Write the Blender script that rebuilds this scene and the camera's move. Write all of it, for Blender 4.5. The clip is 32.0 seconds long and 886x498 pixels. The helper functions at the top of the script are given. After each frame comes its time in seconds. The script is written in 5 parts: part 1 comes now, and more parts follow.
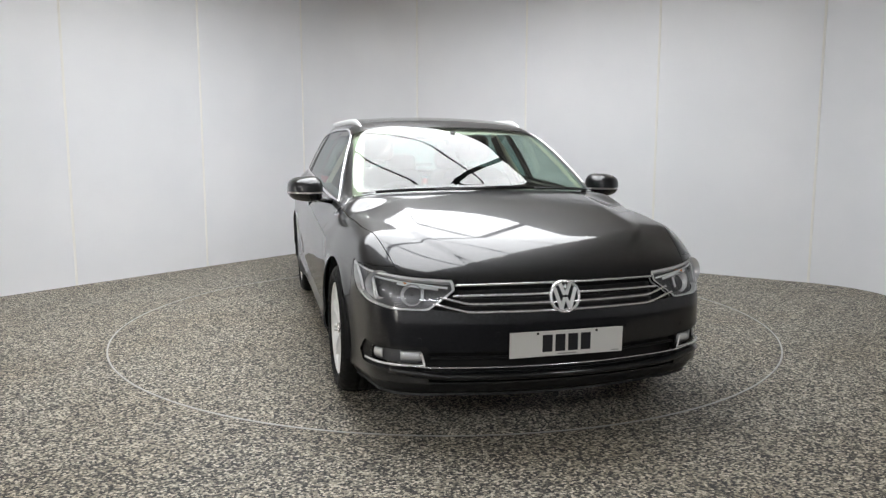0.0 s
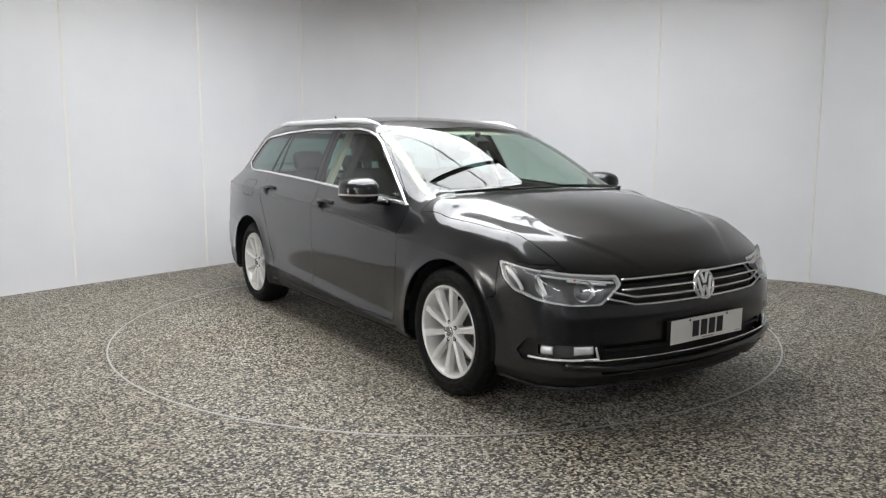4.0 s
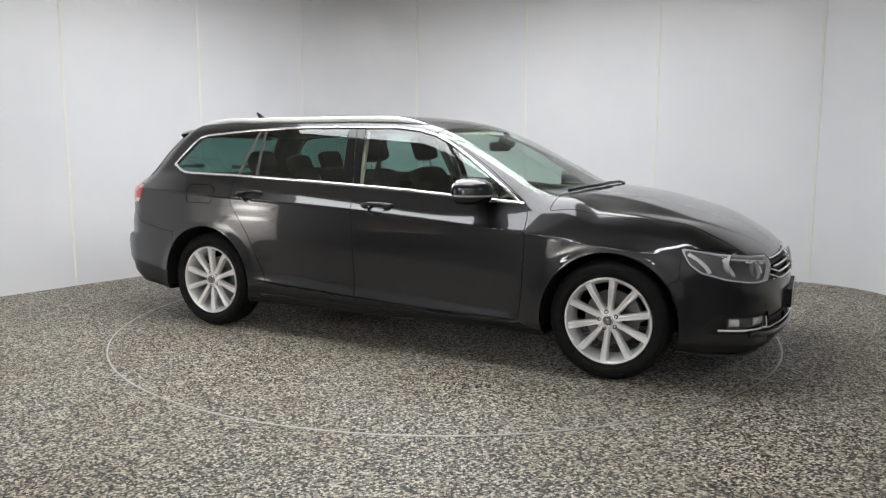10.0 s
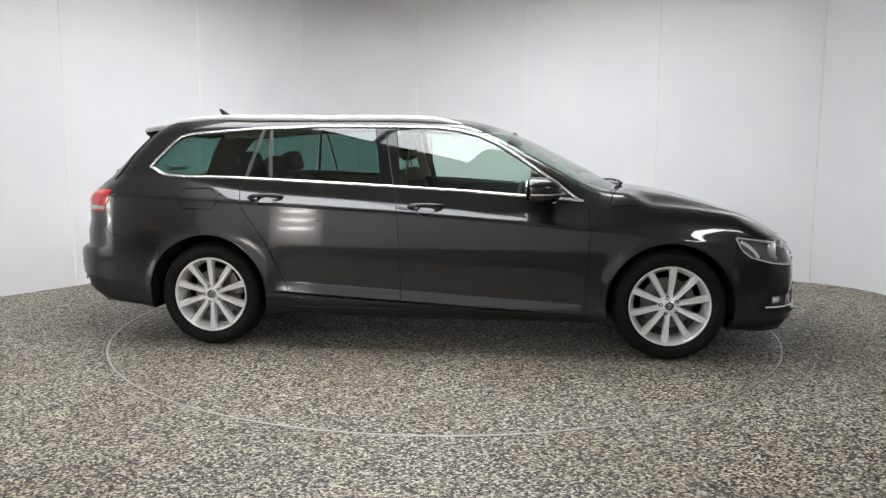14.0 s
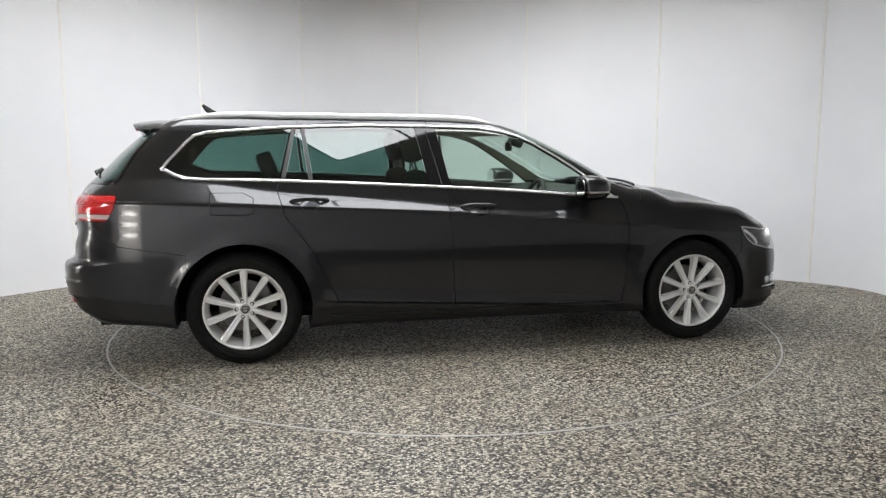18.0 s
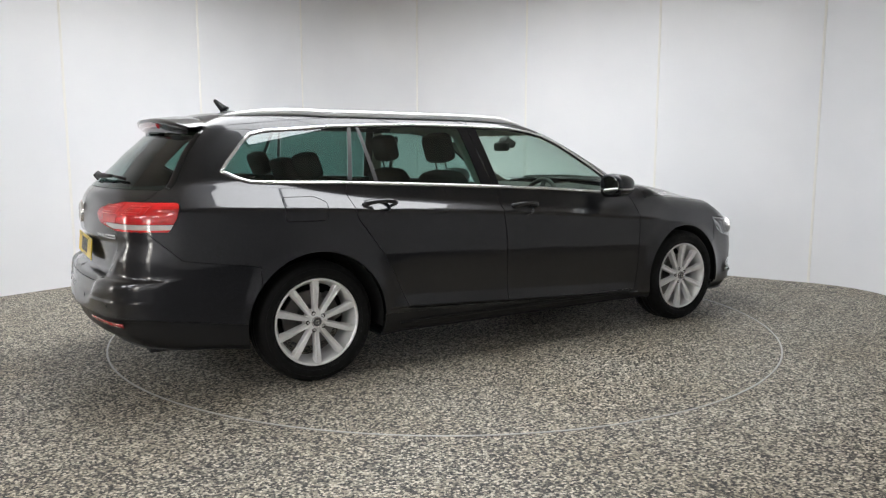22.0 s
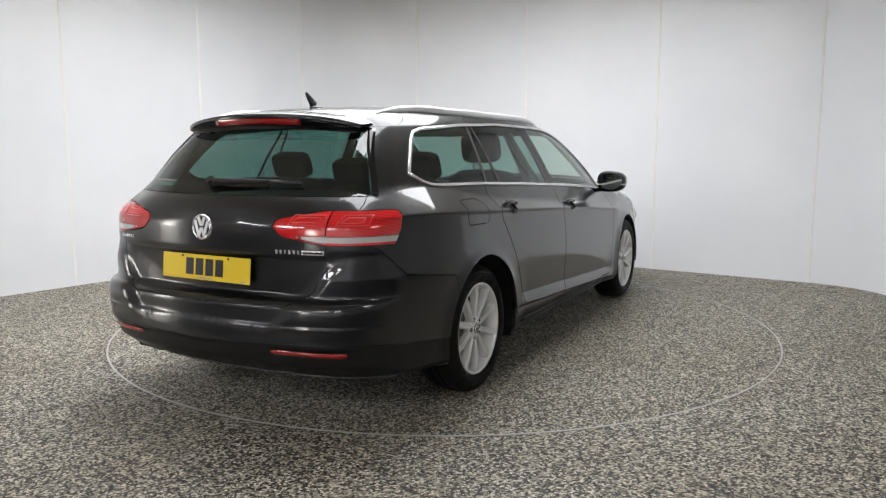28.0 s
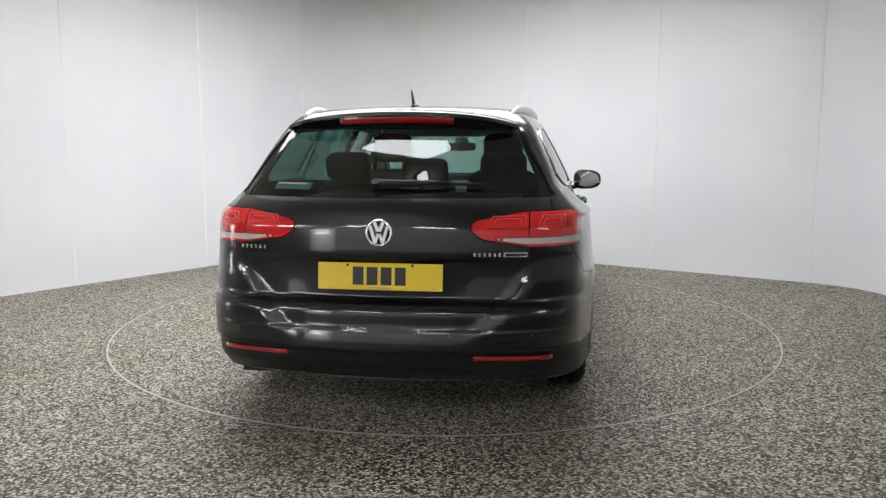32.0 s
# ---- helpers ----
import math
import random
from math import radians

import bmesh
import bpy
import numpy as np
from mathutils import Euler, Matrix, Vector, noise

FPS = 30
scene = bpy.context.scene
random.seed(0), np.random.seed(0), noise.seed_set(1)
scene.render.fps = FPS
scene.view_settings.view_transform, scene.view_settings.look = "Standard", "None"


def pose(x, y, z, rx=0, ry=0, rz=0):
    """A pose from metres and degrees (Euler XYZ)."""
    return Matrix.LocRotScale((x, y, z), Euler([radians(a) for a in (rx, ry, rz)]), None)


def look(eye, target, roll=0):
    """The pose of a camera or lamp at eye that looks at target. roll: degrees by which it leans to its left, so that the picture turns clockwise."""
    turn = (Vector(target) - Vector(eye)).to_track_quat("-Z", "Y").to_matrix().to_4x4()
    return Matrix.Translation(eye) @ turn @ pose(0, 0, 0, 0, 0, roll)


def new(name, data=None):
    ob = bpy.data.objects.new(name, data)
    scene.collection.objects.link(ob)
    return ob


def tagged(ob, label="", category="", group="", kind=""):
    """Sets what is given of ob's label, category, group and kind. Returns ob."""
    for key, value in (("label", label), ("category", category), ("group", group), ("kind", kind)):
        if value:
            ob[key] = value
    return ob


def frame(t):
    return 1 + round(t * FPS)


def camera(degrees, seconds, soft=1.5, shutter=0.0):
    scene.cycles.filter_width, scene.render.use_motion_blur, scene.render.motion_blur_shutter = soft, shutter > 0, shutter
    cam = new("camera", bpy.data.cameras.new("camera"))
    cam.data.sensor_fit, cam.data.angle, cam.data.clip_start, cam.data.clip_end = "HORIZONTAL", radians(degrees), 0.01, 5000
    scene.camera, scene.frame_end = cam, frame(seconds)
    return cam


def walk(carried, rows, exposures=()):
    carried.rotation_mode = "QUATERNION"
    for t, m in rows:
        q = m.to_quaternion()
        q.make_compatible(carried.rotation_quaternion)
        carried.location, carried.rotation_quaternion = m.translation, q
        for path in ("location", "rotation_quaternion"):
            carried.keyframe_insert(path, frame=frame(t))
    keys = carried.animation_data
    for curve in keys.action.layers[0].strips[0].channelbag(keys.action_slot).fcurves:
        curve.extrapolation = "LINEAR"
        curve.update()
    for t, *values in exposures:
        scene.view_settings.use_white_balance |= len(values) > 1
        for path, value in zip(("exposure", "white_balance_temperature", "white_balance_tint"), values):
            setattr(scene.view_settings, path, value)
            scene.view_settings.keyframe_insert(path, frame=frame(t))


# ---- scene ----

# ------------------------------------------------------------- camera
cam = camera(61.61, 32.0, soft=1.3)
EYE = (0.0, -5.328, 1.230)
AIM = (EYE[0] - 0.0019, EYE[1] + 0.991, EYE[2] - 0.1338)
walk(cam, [(0, look(EYE, AIM)), (32, look(EYE, AIM))],
     exposures=[(0, 0.12), (6, 0.11), (10, 0.14), (13, 0.28), (18, 0.34), (23, 0.34), (32, 0.29)])

# ------------------------------------------------------------- world and light
world = bpy.data.worlds.new("world")
scene.world = world
world.use_nodes = True
world.node_tree.nodes["Background"].inputs[0].default_value = (0.5, 0.5, 0.5, 1)
world.node_tree.nodes["Background"].inputs[1].default_value = 0.02

LIGHT_CANOPY = 6.2      # glow of the ceiling's luminous panels
LIGHT_FILL = 20.0       # glow of the fill panels added under the hall's ceiling


# ------------------------------------------------------------- small builders
def mesh_of(name, verts, faces, mats=(), smooth=False):
    me = bpy.data.meshes.new(name)
    me.from_pydata([tuple(v) for v in verts], [], faces)
    for m in mats:
        me.materials.append(m)
    if smooth:
        me.shade_smooth()
    me.update()
    return me


def thing(name, label, category, group="", kind="", data=None):
    return tagged(new(name, data), label, category, group, kind)


def part(name, bm, material, parent, label="", smooth=False):
    """Links a bmesh (or a mesh) as one object under a thing or a part."""
    if isinstance(bm, bmesh.types.BMesh):
        me = bpy.data.meshes.new(name)
        bm.to_mesh(me)
        bm.free()
    else:
        me = bm
    if material and not me.materials:
        me.materials.append(material)
    if smooth:
        me.shade_smooth()
    ob = new(name, me)
    ob.parent = parent
    if label:
        ob["label"] = label
    return ob


def box(sx, sy, sz, m=None, bevel=0.0, seg=2):
    bm = bmesh.new()
    bmesh.ops.create_cube(bm, size=1.0, matrix=Matrix.Diagonal((sx, sy, sz, 1)))
    if bevel:
        bmesh.ops.bevel(bm, geom=bm.edges[:] + bm.verts[:], offset=bevel, segments=seg, profile=0.7, affect="EDGES")
    if m is not None:
        bmesh.ops.transform(bm, matrix=m, verts=bm.verts)
    return bm


def rod(r0, r1, h, m=None, seg=24, caps=True):
    bm = bmesh.new()
    bmesh.ops.create_cone(bm, cap_ends=caps, segments=seg, radius1=r0, radius2=r1, depth=h)
    if m is not None:
        bmesh.ops.transform(bm, matrix=m, verts=bm.verts)
    return bm


def lathe(profile, seg=64, m=None):
    """Turns a profile of (radius, height) about the z axis."""
    bm = bmesh.new()
    rings = []
    for r, h in profile:
        rings.append([bm.verts.new((r * math.cos(2 * math.pi * k / seg), r * math.sin(2 * math.pi * k / seg), h)) for k in range(seg)])
    for a, b in zip(rings, rings[1:]):
        for k in range(seg):
            bm.faces.new((a[k], a[(k + 1) % seg], b[(k + 1) % seg], b[k]))
    if m is not None:
        bmesh.ops.transform(bm, matrix=m, verts=bm.verts)
    return bm


def sweep(path, section, closed=False, up=Vector((0, 0, 1)), ends=True):
    """Carries a section of (side, up) pairs along a path of points."""
    bm = bmesh.new()
    n = len(path)
    P = [Vector(p) for p in path]
    rings = []
    for i in range(n):
        a = P[(i - 1) % n] if closed or i else P[0]
        b = P[(i + 1) % n] if closed or i < n - 1 else P[-1]
        d = (b - a).normalized()
        s = d.cross(up).normalized()
        u = s.cross(d)
        sec = section(i / max(1, n - 1)) if callable(section) else section
        rings.append([bm.verts.new(P[i] + s * q[0] + u * q[1]) for q in sec])
    m = len(rings[0])
    for i in range(n if closed else n - 1):
        a, b = rings[i], rings[(i + 1) % n]
        for k in range(m):
            bm.faces.new((a[k], a[(k + 1) % m], b[(k + 1) % m], b[k]))
    if ends and not closed:
        bm.faces.new(rings[0][::-1])
        bm.faces.new(rings[-1])
    bmesh.ops.recalc_face_normals(bm, faces=bm.faces)
    return bm


def ring_section(r, k=8, sx=1.0, sy=1.0):
    return [(r * sx * math.cos(2 * math.pi * i / k), r * sy * math.sin(2 * math.pi * i / k)) for i in range(k)]


def spline(xs, ys):
    """A smooth monotone-friendly curve through a few control points."""
    xs, ys = np.array(xs, float), np.array(ys, float)
    h = np.diff(xs)
    d = np.diff(ys) / h
    m = np.zeros(len(xs))
    m[0], m[-1] = d[0], d[-1]
    for i in range(1, len(xs) - 1):
        if d[i - 1] * d[i] > 0:
            w1, w2 = 2 * h[i] + h[i - 1], h[i] + 2 * h[i - 1]
            m[i] = (w1 + w2) / (w1 / d[i - 1] + w2 / d[i])

    def f(x):
        x = np.asarray(x, float)
        k = np.clip(np.searchsorted(xs, x) - 1, 0, len(h) - 1)
        t = (x - xs[k]) / h[k]
        tt = np.clip(t, 0, 1)
        v = (ys[k] * (1 + 2 * tt) * (1 - tt) ** 2 + ys[k + 1] * tt * tt * (3 - 2 * tt)
             + h[k] * (m[k] * tt * (1 - tt) ** 2 + m[k + 1] * tt * tt * (tt - 1)))
        return v + np.where(t < 0, m[0] * (x - xs[0]), 0) + np.where(t > 1, m[-1] * (x - xs[-1]), 0)
    return f


def fair(xs, ys):
    """A curve through a few control points whose bend changes smoothly, straight beyond its ends."""
    xs, ys = np.array(xs, float), np.array(ys, float)
    n = len(xs)
    h = np.diff(xs)
    A, r = np.eye(n), np.zeros(n)
    for i in range(1, n - 1):
        A[i, i - 1:i + 2] = h[i - 1], 2 * (h[i - 1] + h[i]), h[i]
        r[i] = 6 * ((ys[i + 1] - ys[i]) / h[i] - (ys[i] - ys[i - 1]) / h[i - 1])
    m = np.linalg.solve(A, r)
    first = (ys[1] - ys[0]) / h[0] - h[0] * m[1] / 6
    last = (ys[-1] - ys[-2]) / h[-1] + h[-1] * m[-2] / 6

    def f(x):
        x = np.asarray(x, float)
        c = np.clip(x, xs[0], xs[-1])
        k = np.clip(np.searchsorted(xs, c) - 1, 0, n - 2)
        a, b = xs[k + 1] - c, c - xs[k]
        v = (m[k] * a ** 3 + m[k + 1] * b ** 3) / (6 * h[k]) + (ys[k] / h[k] - m[k] * h[k] / 6) * a + (ys[k + 1] / h[k] - m[k + 1] * h[k] / 6) * b
        return v + np.minimum(x - xs[0], 0) * first + np.maximum(x - xs[-1], 0) * last
    return f


# ------------------------------------------------------------- materials
def material(name, color, rough=0.5, metal=0.0, **more):
    m = bpy.data.materials.new(name)
    m.use_nodes = True
    b = m.node_tree.nodes["Principled BSDF"]
    b.inputs["Base Color"].default_value = (*color, 1)
    b.inputs["Roughness"].default_value = rough
    b.inputs["Metallic"].default_value = metal
    for k, v in more.items():
        b.inputs[k.replace("_", " ")].default_value = v
    return m


def node(m, kind, **sets):
    n = m.node_tree.nodes.new(kind)
    for k, v in sets.items():
        setattr_plain(n, k, v)
    return n


def setattr_plain(n, k, v):
    if k in n.inputs:
        n.inputs[k].default_value = v


def link(m, a, b):
    m.node_tree.links.new(a, b)


def bsdf(m):
    return m.node_tree.nodes["Principled BSDF"]


def ramp(m, stops, source, mode="LINEAR"):
    r = m.node_tree.nodes.new("ShaderNodeValToRGB")
    r.color_ramp.interpolation = mode
    while len(r.color_ramp.elements) < len(stops):
        r.color_ramp.elements.new(0.5)
    for e, (p, c) in zip(r.color_ramp.elements, stops):
        e.position, e.color = p, (*c, 1)
    link(m, source, r.inputs[0])
    return r


def noise_tex(m, scale, detail=4.0, rough=0.5, coords="Object"):
    tc = m.node_tree.nodes.new("ShaderNodeTexCoord")
    n = node(m, "ShaderNodeTexNoise", Scale=scale, Detail=detail, Roughness=rough)
    link(m, tc.outputs[coords], n.inputs["Vector"])
    return n


def bump_from(m, source, strength, distance):
    b = node(m, "ShaderNodeBump", Strength=strength, Distance=distance)
    link(m, source, b.inputs["Height"])
    link(m, b.outputs[0], bsdf(m).inputs["Normal"])
    return b


def uneven(m, lo, hi, scale, detail=5.0):
    """Lets the roughness wander between two values."""
    n = noise_tex(m, scale, detail)
    r = ramp(m, [(0.3, (lo,) * 3), (0.7, (hi,) * 3)], n.outputs["Fac"])
    link(m, r.outputs[0], bsdf(m).inputs["Roughness"])


def stone_carpet():
    """Resin-bound stone floor: small cream, grey and black chips."""
    m = material("stone_carpet", (0.3, 0.29, 0.27), 0.55)
    tc = m.node_tree.nodes.new("ShaderNodeTexCoord")
    wob = node(m, "ShaderNodeTexNoise", Scale=190.0, Detail=2.0)
    link(m, tc.outputs["Object"], wob.inputs["Vector"])
    mix = m.node_tree.nodes.new("ShaderNodeVectorMath")
    mix.operation = "MULTIPLY_ADD"
    link(m, wob.outputs["Color"], mix.inputs[0])
    mix.inputs[1].default_value = (0.009, 0.009, 0.009)
    link(m, tc.outputs["Object"], mix.inputs[2])
    v = node(m, "ShaderNodeTexVoronoi", Scale=108.0)
    link(m, mix.outputs[0], v.inputs["Vector"])
    sep = m.node_tree.nodes.new("ShaderNodeSeparateColor")
    link(m, v.outputs["Color"], sep.inputs[0])
    chips = ramp(m, [(0.0, (0.008, 0.008, 0.008)), (0.22, (0.038, 0.036, 0.033)), (0.35, (0.14, 0.132, 0.115)),
                     (0.50, (0.34, 0.315, 0.262)), (0.70, (0.52, 0.485, 0.41)), (0.86, (0.78, 0.745, 0.66)), (1.0, (0.28, 0.22, 0.14))],
                 sep.outputs[0], "CONSTANT")
    edge = ramp(m, [(0.0, (1, 1, 1)), (0.55, (0.85, 0.85, 0.85)), (0.95, (0.3, 0.29, 0.28))], v.outputs["Distance"])
    e2 = m.node_tree.nodes.new("ShaderNodeMath")
    e2.operation = "MULTIPLY"
    link(m, v.outputs["Distance"], e2.inputs[0])
    e2.inputs[1].default_value = 1.0
    link(m, e2.outputs[0], edge.inputs[0])
    mul = m.node_tree.nodes.new("ShaderNodeMix")
    mul.data_type, mul.blend_type = "RGBA", "MULTIPLY"
    mul.inputs[0].default_value = 1.0
    link(m, chips.outputs[0], mul.inputs[6])
    link(m, edge.outputs[0], mul.inputs[7])
    dirt = node(m, "ShaderNodeTexNoise", Scale=1.3, Detail=5.0)
    link(m, tc.outputs["Object"], dirt.inputs["Vector"])
    dr = ramp(m, [(0.35, (0.86, 0.81, 0.73)), (0.65, (1, 0.985, 0.95))], dirt.outputs["Fac"])
    mul2 = m.node_tree.nodes.new("ShaderNodeMix")
    mul2.data_type, mul2.blend_type = "RGBA", "MULTIPLY"
    mul2.inputs[0].default_value = 1.0
    link(m, mul.outputs[2], mul2.inputs[6])
    link(m, dr.outputs[0], mul2.inputs[7])
    link(m, mul2.outputs[2], bsdf(m).inputs["Base Color"])
    bump_from(m, v.outputs["Distance"], 0.5, 0.004).invert = True
    return m


def wall_white():
    m = material("wall_white", (0.80, 0.81, 0.83), 0.38)
    n = noise_tex(m, 1.1, 3.0)
    r = ramp(m, [(0.3, (0.772, 0.783, 0.815)), (0.7, (0.83, 0.835, 0.86))], n.outputs["Fac"])
    link(m, r.outputs[0], bsdf(m).inputs["Base Color"])
    n2 = noise_tex(m, 1.6, 2.0)
    bump_from(m, n2.outputs["Fac"], 0.25, 0.01)
    uneven(m, 0.3, 0.45, 2.5)
    return m


def glowing(name, color, strength):
    m = material(name, (0.8, 0.8, 0.8), 0.5)
    bsdf(m).inputs["Emission Color"].default_value = (*color, 1)
    bsdf(m).inputs["Emission Strength"].default_value = strength
    return m


def soft_glow(name, color, strength, half):
    """A diffuser that is brightest in its middle and fades towards its edges, half[k] away along each axis."""
    m = glowing(name, color, strength)
    tc = m.node_tree.nodes.new("ShaderNodeTexCoord")
    sep = m.node_tree.nodes.new("ShaderNodeSeparateXYZ")
    link(m, tc.outputs["Object"], sep.inputs[0])

    def calc(op, a, b):
        n = m.node_tree.nodes.new("ShaderNodeMath")
        n.operation = op
        for k, v in enumerate((a, b)):
            if isinstance(v, (int, float)):
                n.inputs[k].default_value = v
            else:
                link(m, v, n.inputs[k])
        return n.outputs[0]
    total = strength
    for k in range(3):
        if half[k]:
            u = calc("MULTIPLY", sep.outputs[k], 1.0 / half[k])
            fall = calc("MAXIMUM", calc("SUBTRACT", 1.0, calc("MULTIPLY", u, u)), 0.0)
            total = calc("MULTIPLY", total, calc("POWER", fall, 1.5))
    link(m, total, bsdf(m).inputs["Emission Strength"])
    return m


def car_paint():
    """Dark grey metallic under a clear coat."""
    m = material("grey_metallic_paint", (0.028, 0.028, 0.030), 0.34, 0.85, Coat_Weight=0.88, Coat_Roughness=0.015, Coat_IOR=1.55)
    tc = m.node_tree.nodes.new("ShaderNodeTexCoord")
    fl = node(m, "ShaderNodeTexVoronoi", Scale=900.0)
    link(m, tc.outputs["Object"], fl.inputs["Vector"])
    sep = m.node_tree.nodes.new("ShaderNodeSeparateColor")
    link(m, fl.outputs["Color"], sep.inputs[0])
    r = ramp(m, [(0.0, (0.0120, 0.0124, 0.0141)), (0.7, (0.0180, 0.0185, 0.0208)), (1.0, (0.048, 0.049, 0.055))], sep.outputs[0])
    link(m, r.outputs[0], bsdf(m).inputs["Base Color"])
    n = noise_tex(m, 420.0, 2.0)
    b = node(m, "ShaderNodeBump", Strength=0.012, Distance=0.0006)
    link(m, n.outputs["Fac"], b.inputs["Height"])
    link(m, b.outputs[0], bsdf(m).inputs["Coat Normal"])
    return m


def glass(name, tint, rough=0.0, face=0.095):
    """Tinted car glass: a clear or tinted film with a mirror-like face."""
    m = bpy.data.materials.new(name)
    m.use_nodes = True
    nt = m.node_tree
    nt.nodes.remove(nt.nodes["Principled BSDF"])
    out = nt.nodes["Material Output"]
    tr = nt.nodes.new("ShaderNodeBsdfTransparent")
    tr.inputs[0].default_value = (*tint, 1)
    gl = nt.nodes.new("ShaderNodeBsdfGlossy")
    gl.inputs["Roughness"].default_value = rough
    lw = nt.nodes.new("ShaderNodeLayerWeight")
    po = nt.nodes.new("ShaderNodeMath")
    po.operation, po.inputs[1].default_value = "POWER", 4.6
    nt.links.new(lw.outputs["Facing"], po.inputs[0])
    fr = nt.nodes.new("ShaderNodeMath")
    fr.operation, fr.inputs[1].default_value, fr.inputs[2].default_value = "MULTIPLY_ADD", 0.90, face
    nt.links.new(po.outputs[0], fr.inputs[0])
    lw.inputs[0].default_value = 0.5
    mix = nt.nodes.new("ShaderNodeMixShader")
    nt.links.new(fr.outputs[0], mix.inputs[0])
    nt.links.new(tr.outputs[0], mix.inputs[1])
    nt.links.new(gl.outputs[0], mix.inputs[2])
    nt.links.new(mix.outputs[0], out.inputs[0])
    return m


FLOOR = stone_carpet()
WALL = wall_white()
TRIM = material("joint_strip_cream", (0.84, 0.83, 0.80), 0.35)
CEIL = material("ceiling_paint", (0.62, 0.58, 0.52), 0.6)
CANOPY = glowing("luminous_panel", (0.968, 0.985, 1.0), LIGHT_CANOPY)
BAR_DARK = material("canopy_bar", (0.03, 0.03, 0.032), 0.5)
RING = material("turntable_rim", (0.55, 0.55, 0.54), 0.35, 0.8)
uneven(RING, 0.3, 0.55, 30.0)
# for a sheet added out of view to darken the car's reflections
DARK_SHEET = material("reflection_darkener", (0.035, 0.035, 0.038), 0.7)
uneven(DARK_SHEET, 0.6, 0.8, 9.0)
HALL = material("hall_wall", (0.78, 0.78, 0.79), 0.7)
# dark colour that stands in for an unlit opening in the hall's side
HALL_UNLIT = material("unlit_hall_wall", (0.07, 0.068, 0.070), 0.7)
uneven(HALL_UNLIT, 0.6, 0.8, 3.0)
CARDBOARD = material("cardboard", (0.50, 0.31, 0.15), 0.85)
bump_from(CARDBOARD, noise_tex(CARDBOARD, 40.0, 3.0).outputs["Fac"], 0.3, 0.002)
FILL_GLOW = glowing("fill_panel_glow", (0.975, 0.985, 1.0), LIGHT_FILL)
PANEL_TUBE = soft_glow("panel_tube_glow", (1.0, 0.97, 0.92), 16.0, (0, 0, 0.31))
PANEL_GLOW = soft_glow("panel_diffuser_glow", (1.0, 0.95, 0.87), 4.2, (0.52, 0, 1.25))
PAINT = car_paint()
BLACK = material("black_plastic", (0.009, 0.009, 0.009), 0.45, Specular_IOR_Level=0.3)
uneven(BLACK, 0.38, 0.55, 60.0)
GLOSSBLACK = material("gloss_black", (0.006, 0.006, 0.007), 0.06)
RUBBER = material("tyre_rubber", (0.006, 0.006, 0.006), 0.62, Specular_IOR_Level=0.18)
uneven(RUBBER, 0.5, 0.75, 35.0)
CHROME = material("chrome", (0.90, 0.90, 0.91), 0.09, 0.78)
SATIN = material("satin_aluminium", (0.82, 0.82, 0.83), 0.34, 0.55)
ALLOY = material("silver_alloy", (0.79, 0.79, 0.785), 0.30, 0.35)
uneven(ALLOY, 0.30, 0.36, 25.0)
STEEL = material("brake_steel", (0.22, 0.21, 0.20), 0.4, 0.9)
GLASS = glass("clear_glass", (0.74, 0.86, 0.80))
WINDSCREEN = glass("windscreen_glass", (0.72, 0.84, 0.79), 0.0, 0.098)
GLASS_DARK = glass("privacy_glass", (0.27, 0.43, 0.40))
DARK = material("dark_void", (0.004, 0.004, 0.004), 0.8)


# ------------------------------------------------------------- the studio
H = 3.03                                   # height of the walls
LEFT = Vector((-0.603, -0.798, 0))         # along the left wall, towards the opening
RIGHT = Vector((0.838, -0.546, 0))
L0 = Vector((-1.66, 3.51, 0))              # where the straight left wall begins
R0 = Vector((-0.33, 3.867, 0))
CORNER = Vector((-1.04, 4.33, 0))
R_END = Vector((3.368, 1.458, 0))


def slab(name, path, parent, mat, z0=0.0, z1=H, thick=0.04, out=1.0):
    """A wall board that follows a line on the floor."""
    verts, faces = [], []
    n = len(path)
    for i, p in enumerate(path):
        d = (path[min(i + 1, n - 1)] - path[max(i - 1, 0)]).normalized()
        o = Vector((-d.y, d.x, 0)) * thick * out
        for q in (p, p + o):
            verts += [(q.x, q.y, z0), (q.x, q.y, z1)]
    for i in range(n - 1):
        a, b = 4 * i, 4 * i + 4
        faces += [(a, b, b + 1, a + 1), (a + 2, a + 3, b + 3, b + 2), (a + 1, b + 1, b + 3, a + 3), (a, a + 2, b + 2, b)]
    e = 4 * (n - 1)
    faces += [(0, 1, 3, 2), (e, e + 2, e + 3, e + 1)]
    me = mesh_of(name, verts, faces, [mat])
    bm = bmesh.new()
    bm.from_mesh(me)
    bmesh.ops.recalc_face_normals(bm, faces=bm.faces)
    bm.to_mesh(me)
    bm.free()
    if n > 2:
        me.shade_smooth()
        me.set_sharp_from_angle(angle=0.6)
    ob = new(name, me)
    if parent:
        ob.parent = parent
    return ob


def rounded_corner(a, c, b, n=24):
    """A nearly circular turn from a to b about the corner c."""
    k = 0.5523
    c1, c2 = a.lerp(c, k), b.lerp(c, k)
    out = []
    for i in range(n + 1):
        t = i / n
        out.append(a * (1 - t) ** 3 + c1 * 3 * t * (1 - t) ** 2 + c2 * 3 * t * t * (1 - t) + b * t ** 3)
    return out


